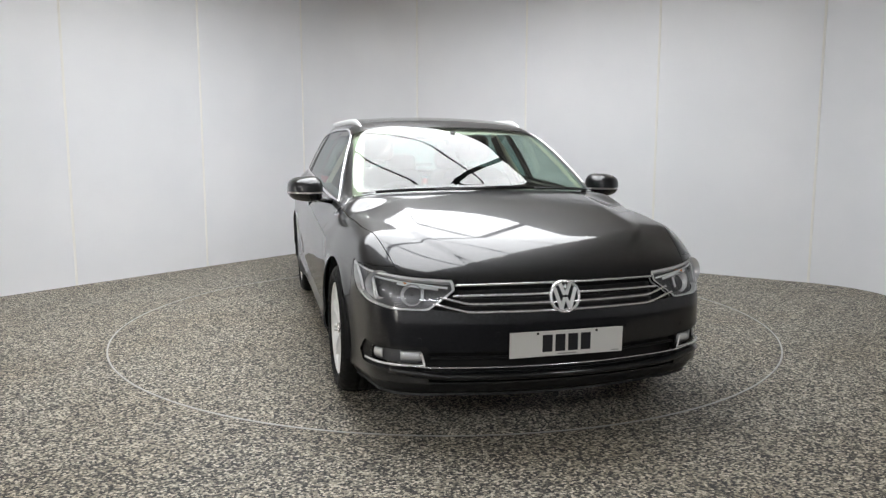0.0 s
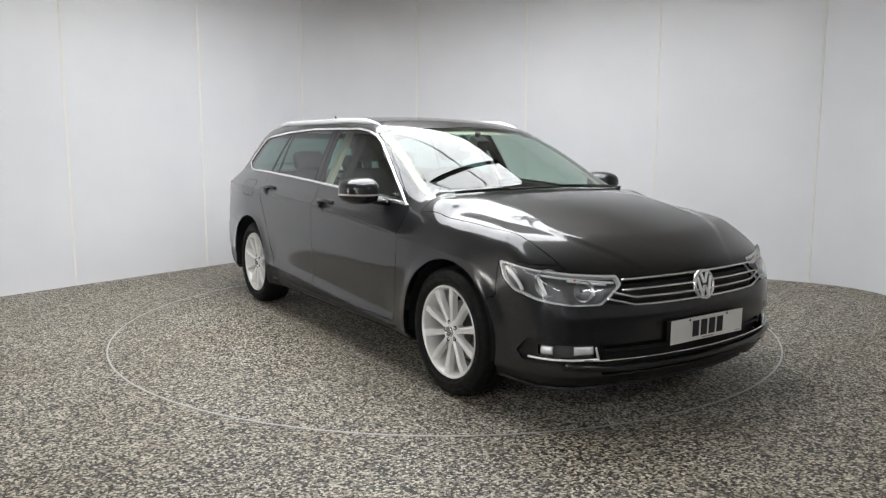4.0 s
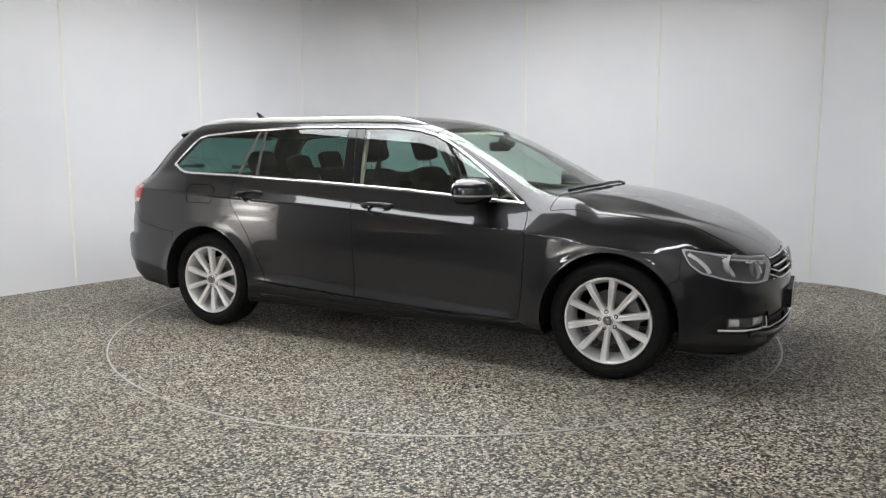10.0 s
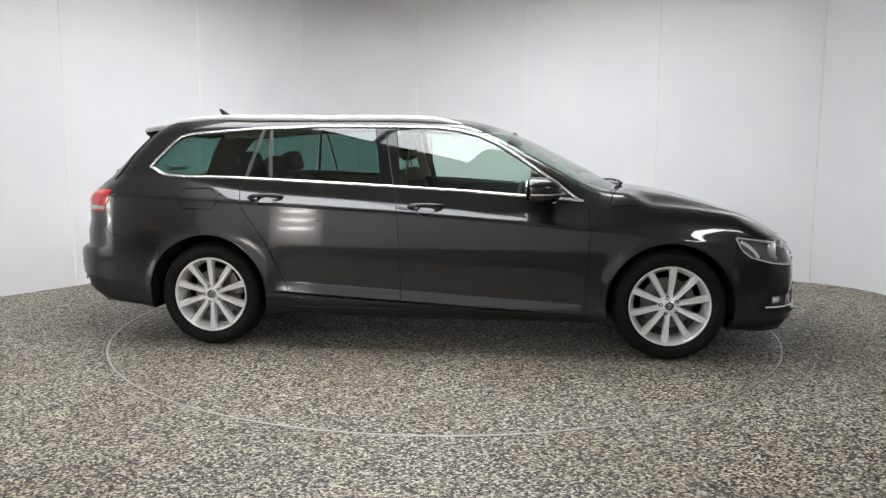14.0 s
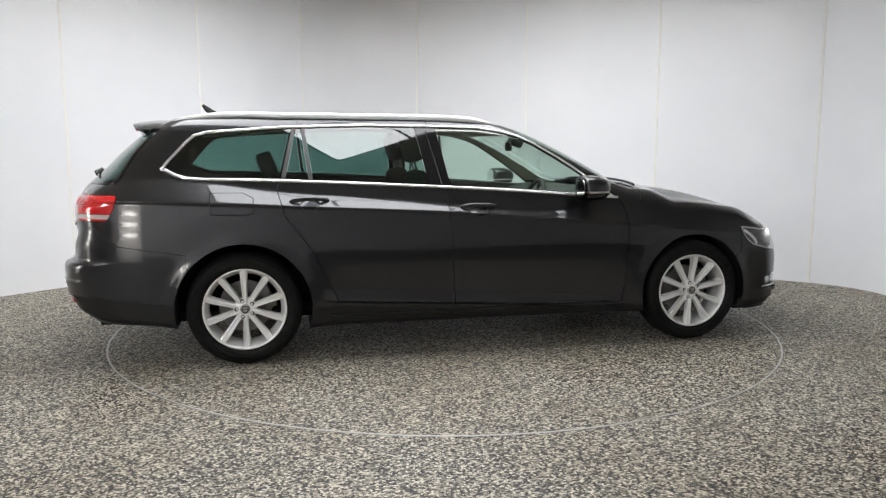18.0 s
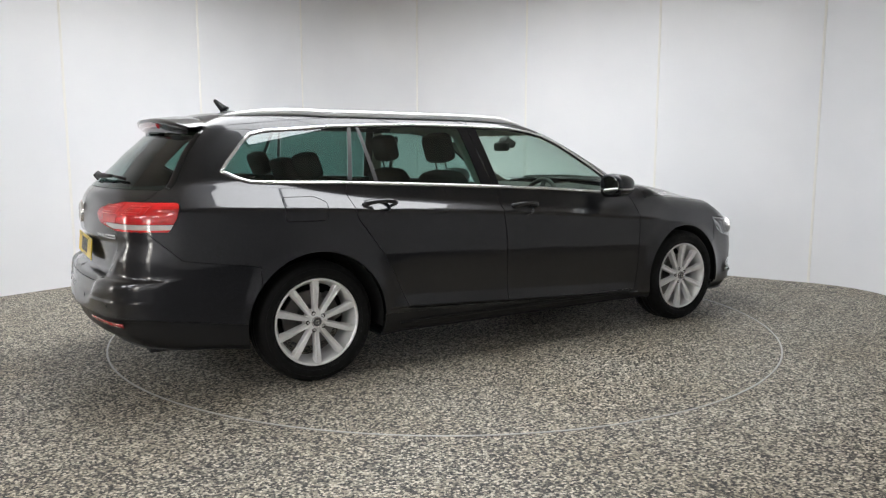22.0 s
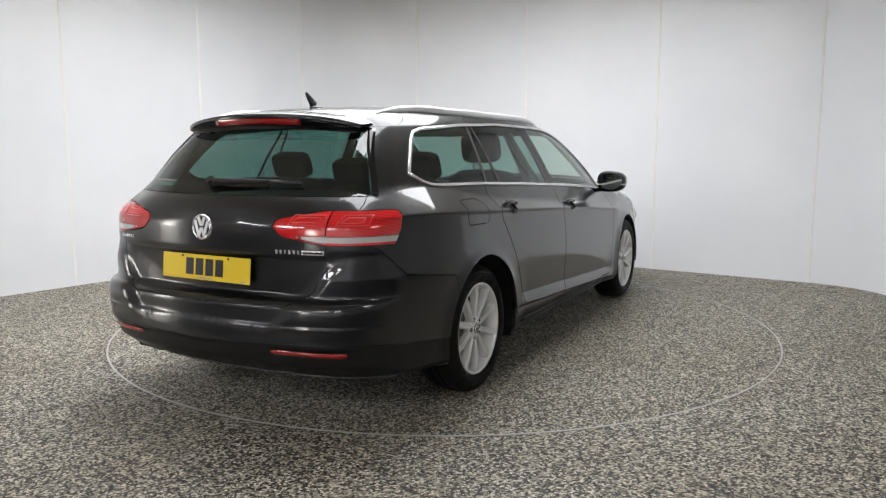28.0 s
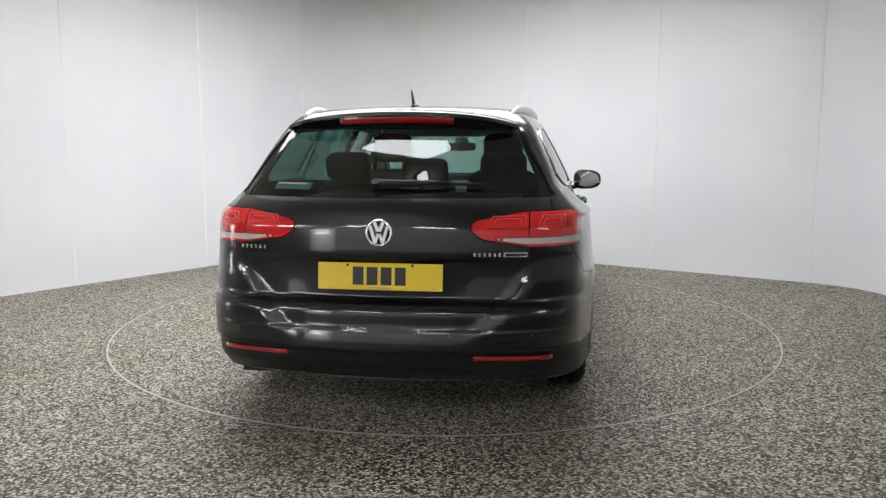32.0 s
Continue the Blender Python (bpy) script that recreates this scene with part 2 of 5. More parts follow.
def studio():
    floor = thing("floor", "speckled grey and cream resin stone floor", "floor", kind="structure")
    bm = bmesh.new()
    seg = 160
    R = 2.262
    outer = [bm.verts.new((9.0 * math.cos(2 * math.pi * i / seg), 9.0 * math.sin(2 * math.pi * i / seg) - 3.0, 0)) for i in range(seg)]
    inner = [bm.verts.new((R * math.cos(2 * math.pi * i / seg), R * math.sin(2 * math.pi * i / seg), 0)) for i in range(seg)]
    low = [bm.verts.new((R * math.cos(2 * math.pi * i / seg), R * math.sin(2 * math.pi * i / seg), -0.12)) for i in range(seg)]
    for i in range(seg):
        j = (i + 1) % seg
        bm.faces.new((outer[i], outer[j], inner[j], inner[i]))
        bm.faces.new((inner[i], inner[j], low[j], low[i]))
    bm.faces.new(low)
    part("floor_sheet", bm, FLOOR, floor)

    wl = thing("wall_left", "white glossy wall boards with cream joint strips", "wall", kind="structure")
    pts = [L0 + LEFT * (1.386 * i) for i in range(5)]
    for a, b in zip(pts, pts[1:]):
        d = (b - a).normalized() * 0.004
        slab("wall_board", [a + d, b - d], wl, WALL, out=-1)
    wr = thing("wall_right", "white glossy wall boards with cream joint strips", "wall", kind="structure")
    w = (R_END - R0).length / 3
    rp = [R0 + RIGHT * (w * i) for i in range(4)]
    for a, b in zip(rp, rp[1:]):
        d = (b - a).normalized() * 0.004
        slab("wall_board", [a + d, b - d], wr, WALL)
    wc = thing("wall_corner", "curved white corner board of the studio", "wall", kind="structure")
    slab("wall_board", rounded_corner(L0 - LEFT * 0.004, CORNER, R0 + RIGHT * -0.004), wc, WALL)
    far = R_END + RIGHT * 0.85
    end = far + LEFT * 0.85
    we = thing("wall_end", "curved white end board of the studio", "wall", kind="structure")
    slab("wall_board", rounded_corner(R_END + RIGHT * 0.004, far, end), we, WALL)
    slab("wall_board", [end + LEFT * 0.008, end + LEFT * 0.6], we, WALL)
    for parent, seams in ((wl, pts[:-1]), (wr, rp)):
        for p in seams:
            n = Vector((0, -5.3, 0)) - p
            n.normalize()
            m = Matrix.Translation(p + n * 0.0 + Vector((0, 0, H / 2))) @ Matrix.Rotation(math.atan2(n.y, n.x), 4, "Z")
            part("joint_strip", box(0.012, 0.022, H, m, 0.003, 1), TRIM, parent)

    ceil = thing("ceiling", "pale beige ceiling of the studio", "ceiling", kind="structure")
    part("ceiling_board", box(16, 18, 0.06, Matrix.Translation((0, -3.0, H + 0.03))), CEIL, ceil)
    return floor


def canopy():
    """The luminous square over the turntable: glowing boards between dark bars."""
    c = thing("ceiling_light", "large luminous white ceiling canopy with dark thin bars", "ceiling light")
    a = math.atan2(-LEFT.y, -LEFT.x)                      # its edges run with the walls
    m0 = Matrix.Translation((-0.407, -0.074, H - 0.06)) @ Matrix.Rotation(a, 4, "Z")
    nx, ny, sx, sy = 4, 3, 0.7875, 1.0
    for i in range(nx):
        for j in range(ny):
            m = m0 @ Matrix.Translation(((i - (nx - 1) / 2) * sx, (j - (ny - 1) / 2) * sy, 0))
            part("light_board", box(sx - 0.012, sy - 0.012, 0.03, m, 0.003, 1), CANOPY, c)
    for i in range(nx + 1):
        part("bar", box(0.028, ny * sy + 0.03, 0.05, m0 @ Matrix.Translation(((i - nx / 2) * sx, 0, 0))), BAR_DARK, c)
    for j in (0, 1, 3):
        part("bar", box(nx * sx, 0.07 if j == 1 else 0.016, 0.048, m0 @ Matrix.Translation((0, (j - ny / 2) * sy, 0))), BAR_DARK, c)


def hall():
    """The white room that the studio opens into, with lit panels and added fill."""
    h = thing("wall_hall", "plain white walls of the room behind the opening, one stretch coloured dark as unlit", "wall", kind="structure")
    c = [Vector((-6.6, -0.6, 0)), Vector((-6.6, -8.8, 0)), Vector((6.6, -8.8, 0)), Vector((6.6, -0.6, 0))]
    # from mid to c[1] the missing light is put into the board's colour
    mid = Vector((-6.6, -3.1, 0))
    for a, b, mat in ((c[0], mid, HALL), (mid, c[1], HALL_UNLIT), (c[1], c[2], HALL), (c[2], c[3], HALL)):
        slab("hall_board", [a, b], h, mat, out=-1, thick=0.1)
    slab("hall_board", [c[0], L0 + LEFT * 5.55], h, HALL, thick=0.1)
    slab("hall_board", [R_END + RIGHT * 0.85 + LEFT * 1.46, c[3]], h, HALL, thick=0.1)
    # fill panels added out of view, to lift and balance walls and floor
    for x, y, turn in ((-4.3, -5.6, 0), (-5.8, -5.0, 90), (-5.8, -7.0, 90), (-2.6, -6.8, 0), (-0.6, -7.2, 0), (3.4, -5.2, 0)):
        lamp = thing("fill_panel", "unseen square-edged fill panel added under the ceiling", "ceiling light", "panel lamps under the ceiling")
        m = Matrix.Translation((x, y, H)) @ Matrix.Rotation(radians(turn), 4, "Z")
        part("frame", box(1.2, 0.6, 0.03, m @ Matrix.Translation((0, 0, -0.0155)), 0.004, 1), TRIM, lamp)
        part("diffuser", box(1.16, 0.56, 0.012, m @ Matrix.Translation((0, 0, -0.0375)), 0.003, 1), FILL_GLOW, lamp)
    # dark sheet added behind the camera, so that the doors' feet reflect less light
    mat = thing("floor_darkener", "dark grey sheet added on the unseen floor to darken reflections", "floor", kind="structure")
    part("dark_sheet", box(13.1, 5.65, 0.004, Matrix.Translation((0, -5.925, 0.002))), DARK_SHEET, mat)
    # tall lit panels with tubes across them
    for px, py, turn in ((-3.45, -6.3, -28), (-5.75, -2.3, -72)):
        light_panel(Matrix.Translation((px, py, 0)) @ Matrix.Rotation(radians(turn), 4, "Z"))


def workbench(x, y, turn, boxes):
    """A pale bench along the dark end of the hall, with cardboard boxes on it."""
    m = Matrix.Translation((x, y, 0)) @ Matrix.Rotation(radians(turn), 4, "Z")
    b = thing("workbench", "pale-topped steel workbench by the wall coloured dark as unlit", "workbench", "benches of the hall")
    part("worktop", box(1.5, 0.5, 0.04, m @ Matrix.Translation((0, 0, 0.72)), 0.004, 1), TRIM, b)
    part("shelf", box(1.44, 0.44, 0.02, m @ Matrix.Translation((0, 0, 0.22)), 0.003, 1), BAR_DARK, b)
    for px in (-0.70, 0.70):
        for py in (-0.21, 0.21):
            part("leg", box(0.04, 0.04, 0.70, m @ Matrix.Translation((px, py, 0.35)), 0.003, 1), BAR_DARK, b)
    for px, w, d, hh in boxes:
        t = thing("cardboard_box", "brown cardboard box standing on a workbench", "box", "boxes on the benches")
        part("carton", box(w, d, hh, m @ Matrix.Translation((px, 0, 0.741 + hh / 2)), 0.004, 1), CARDBOARD, t)
        part("tape", box(0.05, d + 0.003, 0.002, m @ Matrix.Translation((px, 0, 0.742 + hh))), TRIM, t)


def light_panel(m):
    bank = thing("light_panel", "tall white panel with bright tubes across it", "lamp")
    part("panel_board", box(0.72, 0.05, 2.2, None, 0.01, 1), PANEL_GLOW, bank).matrix_local = m @ Matrix.Translation((0, 0, 1.13))
    part("panel_foot", box(0.77, 0.40, 0.03, m @ Matrix.Translation((0, 0, 0.015)), 0.006, 1), BAR_DARK, bank)
    for z in (0.86, 1.18, 1.50):
        tube = part("tube", rod(0.045, 0.045, 0.62, None, 16), PANEL_TUBE, bank, smooth=True)
        tube.matrix_local = m @ Matrix.Translation((0, 0.07, z)) @ Matrix.Rotation(radians(90), 4, "Y")


floor = studio()
canopy()
hall()
workbench(-6.2, -5.0, 90, ((-0.42, 0.44, 0.32, 0.22), (0.10, 0.36, 0.30, 0.16), (0.52, 0.30, 0.28, 0.26)))
workbench(-5.9, -8.4, 0, ((-0.30, 0.50, 0.34, 0.20), (0.36, 0.40, 0.30, 0.28)))


# ------------------------------------------------------------- the car's shape
# Car space: x forward from the middle of the wheelbase, y to its left, z up from the floor.
OFF = (0.033, -0.067)          # the car's middle on the turntable
AXLE = 1.3955
WHEEL_Z = 0.325
ARCH_R = 0.365

house_line = fair([-2.30, -1.95, -1.6, -1.2, -0.7, -0.3, 0.0, 0.22, 0.45, 0.70, 0.95, 1.15, 1.30],
                  [1.300, 1.398, 1.440, 1.461, 1.467, 1.458, 1.438, 1.408, 1.336, 1.222, 1.094, 0.982, 0.900])
bonnet_line = fair([0.90, 1.20, 1.50, 1.75, 1.95, 2.10, 2.20, 2.40], [1.030, 0.996, 0.946, 0.878, 0.812, 0.750, 0.694, 0.560])
nose_line = spline([0.15, 0.20, 0.25, 0.30, 0.36, 0.48, 0.56, 0.605, 0.66, 0.70, 0.80], [2.17, 2.225, 2.245, 2.245, 2.245, 2.245, 2.235, 2.222, 2.195, 2.165, 2.04])
tail_line = spline([0.22, 0.28, 0.33, 0.385, 0.400, 0.415, 0.425, 0.495, 0.515, 0.570, 0.598, 0.614, 0.63, 0.70, 0.79, 0.81, 0.86, 0.90, 0.94, 0.98, 1.01, 1.03, 1.08, 1.14, 1.20, 1.25, 1.30, 1.36, 1.45],
                   [2.28, 2.36, 2.42, 2.441, 2.446, 2.462, 2.464, 2.456, 2.446, 2.442, 2.426, 2.390, 2.385, 2.385, 2.391, 2.393, 2.392, 2.390, 2.380, 2.367, 2.349, 2.328, 2.274, 2.210, 2.152, 2.095, 2.040, 1.97, 1.84])
crease_line = spline([-2.2, -1.88, -1.0, 0.0, 1.06, 1.8], [0.950, 0.945, 0.905, 0.850, 0.765, 0.70])
crown = fair([-2.4, -2.0, -1.5, 0.0, 0.5, 1.0], [0.13, 0.11, 0.09, 0.09, 0.12, 0.14])
bonnet_crown = fair([1.0, 1.25, 1.6, 2.2], [0.085, 0.055, 0.040, 0.035])
ridge_width = spline([1.1, 1.35, 1.6, 1.8, 2.2], [0.28, 0.24, 0.14, 0.035, 0.02])
bonnet_ridge = fair([1.1, 1.35, 1.51, 1.75, 1.9, 2.02, 2.2], [0.83, 0.752, 0.707, 0.617, 0.541, 0.44, 0.30])
low_line = spline([-1.2, -0.93, 0.91, 1.3], [0.442, 0.428, 0.326, 0.305])


def smax(a, b, k):
    h = np.maximum(k - np.abs(a - b), 0) / k
    return np.maximum(a, b) + h * h * k * 0.25


def smin(a, b, k):
    return -smax(-a, -b, k)


def soft_step(t):
    t = np.clip(t, 0, 1)
    return t * t * (3 - 2 * t)


def half_width(x, z):
    """Half the car's width at a place along it and a height."""
    w = 0.914 - 0.075 * np.maximum(0, x - 1.20) ** 2 / 0.49 - 0.062 * np.maximum(0, -x - 1.45) ** 2 / 0.36
    zc = crease_line(x)
    d = z - zc
    zl = low_line(x)
    # the flank: nearly upright, a soft hollow under the crease, a blade along the doors' feet
    keen = 1 - soft_step((x - 0.95) / 0.30)
    flank = w - 0.012 - 0.17 * np.maximum(0, z - 0.56) ** 2 + 0.007 * keen * soft_step((d + 0.020) / 0.020)
    mid = soft_step((1.00 - np.abs(x + 0.02)) / 0.20)
    under = zl - z
    groove = np.where(under < 0, -0.011 * soft_step((under + 0.24) / 0.24), -0.011 + 0.24 * np.minimum(under, 0.062) - 0.024 * soft_step((under - 0.062) / 0.016))
    flank = flank + groove * mid
    flank = flank - 2.6 * np.maximum(0, 0.295 - z) ** 2
    # above the crease the shoulder leans in, then the side windows
    edge = w - 0.012 - 0.17 * np.maximum(0, zc - 0.56) ** 2 + 0.007
    up = np.maximum(d, -0.02)
    belt = 0.812 - 0.085 * np.clip(x - 0.1, 0, 0.9) ** 2 - 0.062 * np.maximum(0, -x - 0.9) ** 2
    house = belt - 0.42 * (z - 1.0) - 0.28 * np.maximum(0, z - 1.0) ** 2
    ahead = soft_step((x - 0.40) / 0.90)
    shelf = smax(edge - (1.05 - 0.50 * ahead) * up, house, 0.010 + 0.03 * ahead)
    y = smin(flank, shelf, 0.004 + 0.07 * soft_step((x - 0.95) / 0.35))
    # lips round the wheels
    for ax in (AXLE, -AXLE):
        r = np.sqrt((x - ax) ** 2 + (z - WHEEL_Z) ** 2)
        y = y + 0.012 * np.exp(-((r - ARCH_R) / 0.05) ** 2) * soft_step((0.80 - z) / 0.2)
    return y


def solid(p):
    """Below nought inside the car's skin."""
    x, y, z = p[:, 0], np.abs(p[:, 1]), p[:, 2]
    side = y - half_width(x, z)
    upper = house_line(x + 0.16 * y * y) - crown(np.minimum(x, 1.1)) * y * y
    lower = bonnet_line(x) - bonnet_crown(np.maximum(x, 1.0)) * y * y
    top = z - smax(upper, lower, 0.02 + 0.06 * soft_step((y - 0.55) / 0.2))
    # along its two ridges the bonnet falls to the wings
    top = top + 0.20 * ridge_width(x) * soft_step((y - bonnet_ridge(x)) / (ridge_width(x) + 0.03) + 1) * soft_step((x - 1.12) / 0.2)
    nose = x - (nose_line(z) - 0.24 * y * y - 0.26 * y ** 8)
    trapeze = soft_step((0.66 - 0.85 * (0.79 - z) - y) / 0.26)
    recess = 0.013 * soft_step((0.795 - z) / 0.025) * soft_step((z - 0.60) / 0.03) * trapeze
    corner = 0.026 * soft_step((y - 0.60 + 0.85 * (0.79 - z)) / 0.12) * soft_step((0.80 - z) / 0.11) * soft_step((z - 0.44) / 0.10)
    tail = -x - (tail_line(z) - recess + corner - (0.20 + 0.19 * soft_step((z - 0.90) / 0.15)) * y * y - 0.45 * y ** 8)
    f = smax(side, top, 0.085)
    f = smax(f, nose, 0.09)
    f = smax(f, tail, 0.10)
    f = smax(f, 0.205 + 0.05 * soft_step((-x - 1.5) / 0.5) - 0.040 * soft_step((x - 1.5) / 0.4) - z, 0.03)
    return f


def skin_normals(p):
    e = 0.004
    g = np.stack([solid(p + e * a) - solid(p - e * a) for a in np.eye(3)], 1)
    return g / np.maximum(np.linalg.norm(g, axis=1, keepdims=True), 1e-9)


def make_skin():
    """Casts rays from a spine inside the car on to its skin, ring by ring."""
    spine_z, xa, xb = 0.62, -1.55, 1.62
    rings = []
    n_mid, n_cap = 176, 66
    flank = np.concatenate([np.linspace(0, 62, 58), np.linspace(62, 86, 54)[1:], np.linspace(86, 98, 12)[1:], np.linspace(98, 114, 27)[1:], np.linspace(114, 130, 16)[1:], np.linspace(130, 180, 9)[1:]])
    th = np.radians(np.concatenate([-flank[:0:-1], flank])[1:])      # 0 is straight up
    n_t = len(th)
    dirs = np.stack([np.zeros(n_t), np.sin(th), np.cos(th)], 1)
    for k in range(n_cap, 0, -1):
        a = math.radians(89.98) * k / n_cap
        rings.append((xa, dirs * math.cos(a) + np.array([-math.sin(a), 0, 0])))
    for x in np.linspace(xa, xb, n_mid):
        rings.append((x, dirs))
    for k in range(1, n_cap + 1):
        a = math.radians(89.98) * k / n_cap
        rings.append((xb, dirs * math.cos(a) + np.array([math.sin(a), 0, 0])))
    o = np.concatenate([np.tile([x, 0, spine_z], (n_t, 1)) for x, _ in rings])
    d = np.concatenate([q for _, q in rings])
    lo, hi = np.full(len(o), 0.02), np.full(len(o), 1.6)
    for _ in range(26):
        mid = (lo + hi) / 2
        inside = solid(o + d * mid[:, None]) < 0
        lo, hi = np.where(inside, mid, lo), np.where(inside, hi, mid)
    v = o + d * lo[:, None]
    faces = []
    for i in range(len(rings) - 1):
        for j in range(n_t):
            a, b = i * n_t + j, i * n_t + (j + 1) % n_t
            faces.append((a, a + n_t, b + n_t, b))
    return v, faces


class Skin:
    """The skin's faces with a panel name each, which curves cut into panels."""

    def __init__(self):
        v, f = make_skin()
        self.v = [tuple(p) for p in v]
        self.faces = f
        self.tag = ["body"] * len(f)

    def crease(self, region):
        """Lays a row of corners along a curve, so that the skin folds there."""
        kept = sorted(set(self.tag))
        first = len(self.v)
        for t in kept:
            self.cut(region, t + "+", [t])
        self.tag = [t.rstrip("+") for t in self.tag]
        if len(self.v) > first:
            P = np.array(self.v[first:])
            for _ in range(2):
                P = P - skin_normals(P) * np.clip(solid(P), -0.01, 0.01)[:, None]
            self.v[first:] = [tuple(p) for p in P]

    def cut(self, region, inside, only=None):
        """Cuts the skin where region(points) is nought; what lies above it gets the name inside."""
        P = np.array(self.v)
        val = region(P)
        val = np.where(np.abs(val) < 1e-5, 1e-5, val)
        pos = val > 0
        val = list(val)
        made, faces, tags = {}, [], []
        for f, t in zip(self.faces, self.tag):
            if only and t not in only:
                faces.append(f)
                tags.append(t)
                continue
            s = [pos[i] for i in f]
            if all(s):
                faces.append(f)
                tags.append(inside)
            elif not any(s):
                faces.append(f)
                tags.append(t)
            else:
                A, B = [], []
                n = len(f)
                for k in range(n):
                    i, j = f[k], f[(k + 1) % n]
                    (A if s[k] else B).append(i)
                    if s[k] != s[(k + 1) % n]:
                        key = (i, j) if i < j else (j, i)
                        if key not in made:
                            a, b = key
                            w = val[a] / (val[a] - val[b])
                            w = min(max(w, 0.0), 1.0)
                            pa, pb = self.v[a], self.v[b]
                            made[key] = len(self.v)
                            self.v.append(tuple(pa[q] + (pb[q] - pa[q]) * w for q in range(3)))
                        A.append(made[key])
                        B.append(made[key])
                if len(A) > 2:
                    faces.append(tuple(A))
                    tags.append(inside)
                if len(B) > 2:
                    faces.append(tuple(B))
                    tags.append(t)
        self.faces, self.tag = faces, tags

    def panel(self, name, tags, mat, parent, gap=0.002, lip=0.012, raised=0.0, side=0, label="", keep=None, double=False):
        """Makes one mesh of the faces with these tags: gaps round it, its edge turned inwards."""
        fs = [f for f, t in zip(self.faces, self.tag) if t in tags]
        if side:
            fs = [f for f in fs if side * sum(self.v[i][1] for i in f) > 0]
        if keep:
            fs = [f for f in fs if keep(*[sum(self.v[i][q] for i in f) / len(f) for q in range(3)])]
        if not fs:
            return None
        ids = sorted({i for f in fs for i in f})
        new_id = {i: k for k, i in enumerate(ids)}
        P = np.array([self.v[i] for i in ids])
        fs = [tuple(new_id[i] for i in f) for f in fs]
        edges = {}
        for f in fs:
            for k in range(len(f)):
                e = (f[k], f[(k + 1) % len(f)])
                edges[e] = edges.get(e, 0) + 1
        rim = [e for e in edges if (e[1], e[0]) not in edges]
        N = skin_normals(P)
        push = np.zeros_like(P)
        for a, b in rim:
            d = np.cross(N[a] + N[b], P[b] - P[a])
            l = np.linalg.norm(d)
            if l > 1e-12:
                push[a] += d / l
                push[b] += d / l
        l = np.linalg.norm(push, axis=1, keepdims=True)
        push = np.where(l > 1e-9, push / np.maximum(l, 1e-9), 0)
        P = P + push * gap + N * raised
        verts, normals = list(P), list(N)
        low = {}
        for e in rim:
            for i in e:
                if i not in low:
                    low[i] = (len(verts), len(verts) + 1)
                    verts += [P[i], P[i] - N[i] * lip]
                    normals += [-push[i], -push[i]]
        if lip:
            for a, b in rim:
                fs.append((low[b][0], low[a][0], low[a][1], low[b][1]))
        me = mesh_of(name, verts, fs, [mat])
        me.shade_smooth()
        me.normals_split_custom_set_from_vertices([tuple(n) for n in normals])
        return part(name, me, mat, parent, label)


def poly_inside(pts, r=0.0):
    """A region in side view: positive within the polygon of (x, z), grown by r with round corners."""
    A = np.array(pts, float)
    B = np.roll(A, -1, 0)

    def f(P):
        q = P[:, [0, 2]]
        d2 = np.full(len(q), 1e9)
        ins = np.zeros(len(q), bool)
        for a, b in zip(A, B):
            e = b - a
            w = q - a
            t = np.clip((w @ e) / (e @ e), 0, 1)
            d2 = np.minimum(d2, ((w - t[:, None] * e) ** 2).sum(1))
            c = (a[1] <= q[:, 1]) != (b[1] <= q[:, 1])
            with np.errstate(divide="ignore", invalid="ignore"):
                xx = a[0] + (q[:, 1] - a[1]) / (b[1] - a[1]) * e[0]
            ins ^= c & (q[:, 0] < xx)
        return np.where(ins, np.sqrt(d2), -np.sqrt(d2)) + r
    return f


def side_only(f, zmin=-1.0):
    """Keeps a side-view region to the car's flanks."""
    return lambda P: np.minimum(f(P), np.minimum(np.abs(P[:, 1]) - 0.40, P[:, 2] - zmin))


# the side windows' opening, its outline through the chrome trim
DLO = [(-1.838, 1.116), (-1.80, 1.165), (-1.70, 1.275), (-1.655, 1.312), (-1.58, 1.330), (-1.171, 1.360), (-0.70, 1.376), (-0.285, 1.371), (0.0, 1.365), (0.151, 1.345), (0.270, 1.315),
       (0.369, 1.272), (0.50, 1.195), (0.62, 1.118), (0.76, 1.020), (0.893, 0.918), (0.535, 0.946), (0.198, 0.972), (-0.22, 0.995), (-0.716, 1.020), (-1.227, 1.042), (-1.62, 1.050), (-1.701, 1.056), (-1.76, 1.075)]


def arch(ax, r):
    return lambda P: np.minimum(r - np.hypot(P[:, 0] - ax, P[:, 2] - WHEEL_Z), np.abs(P[:, 1]) - 0.4)


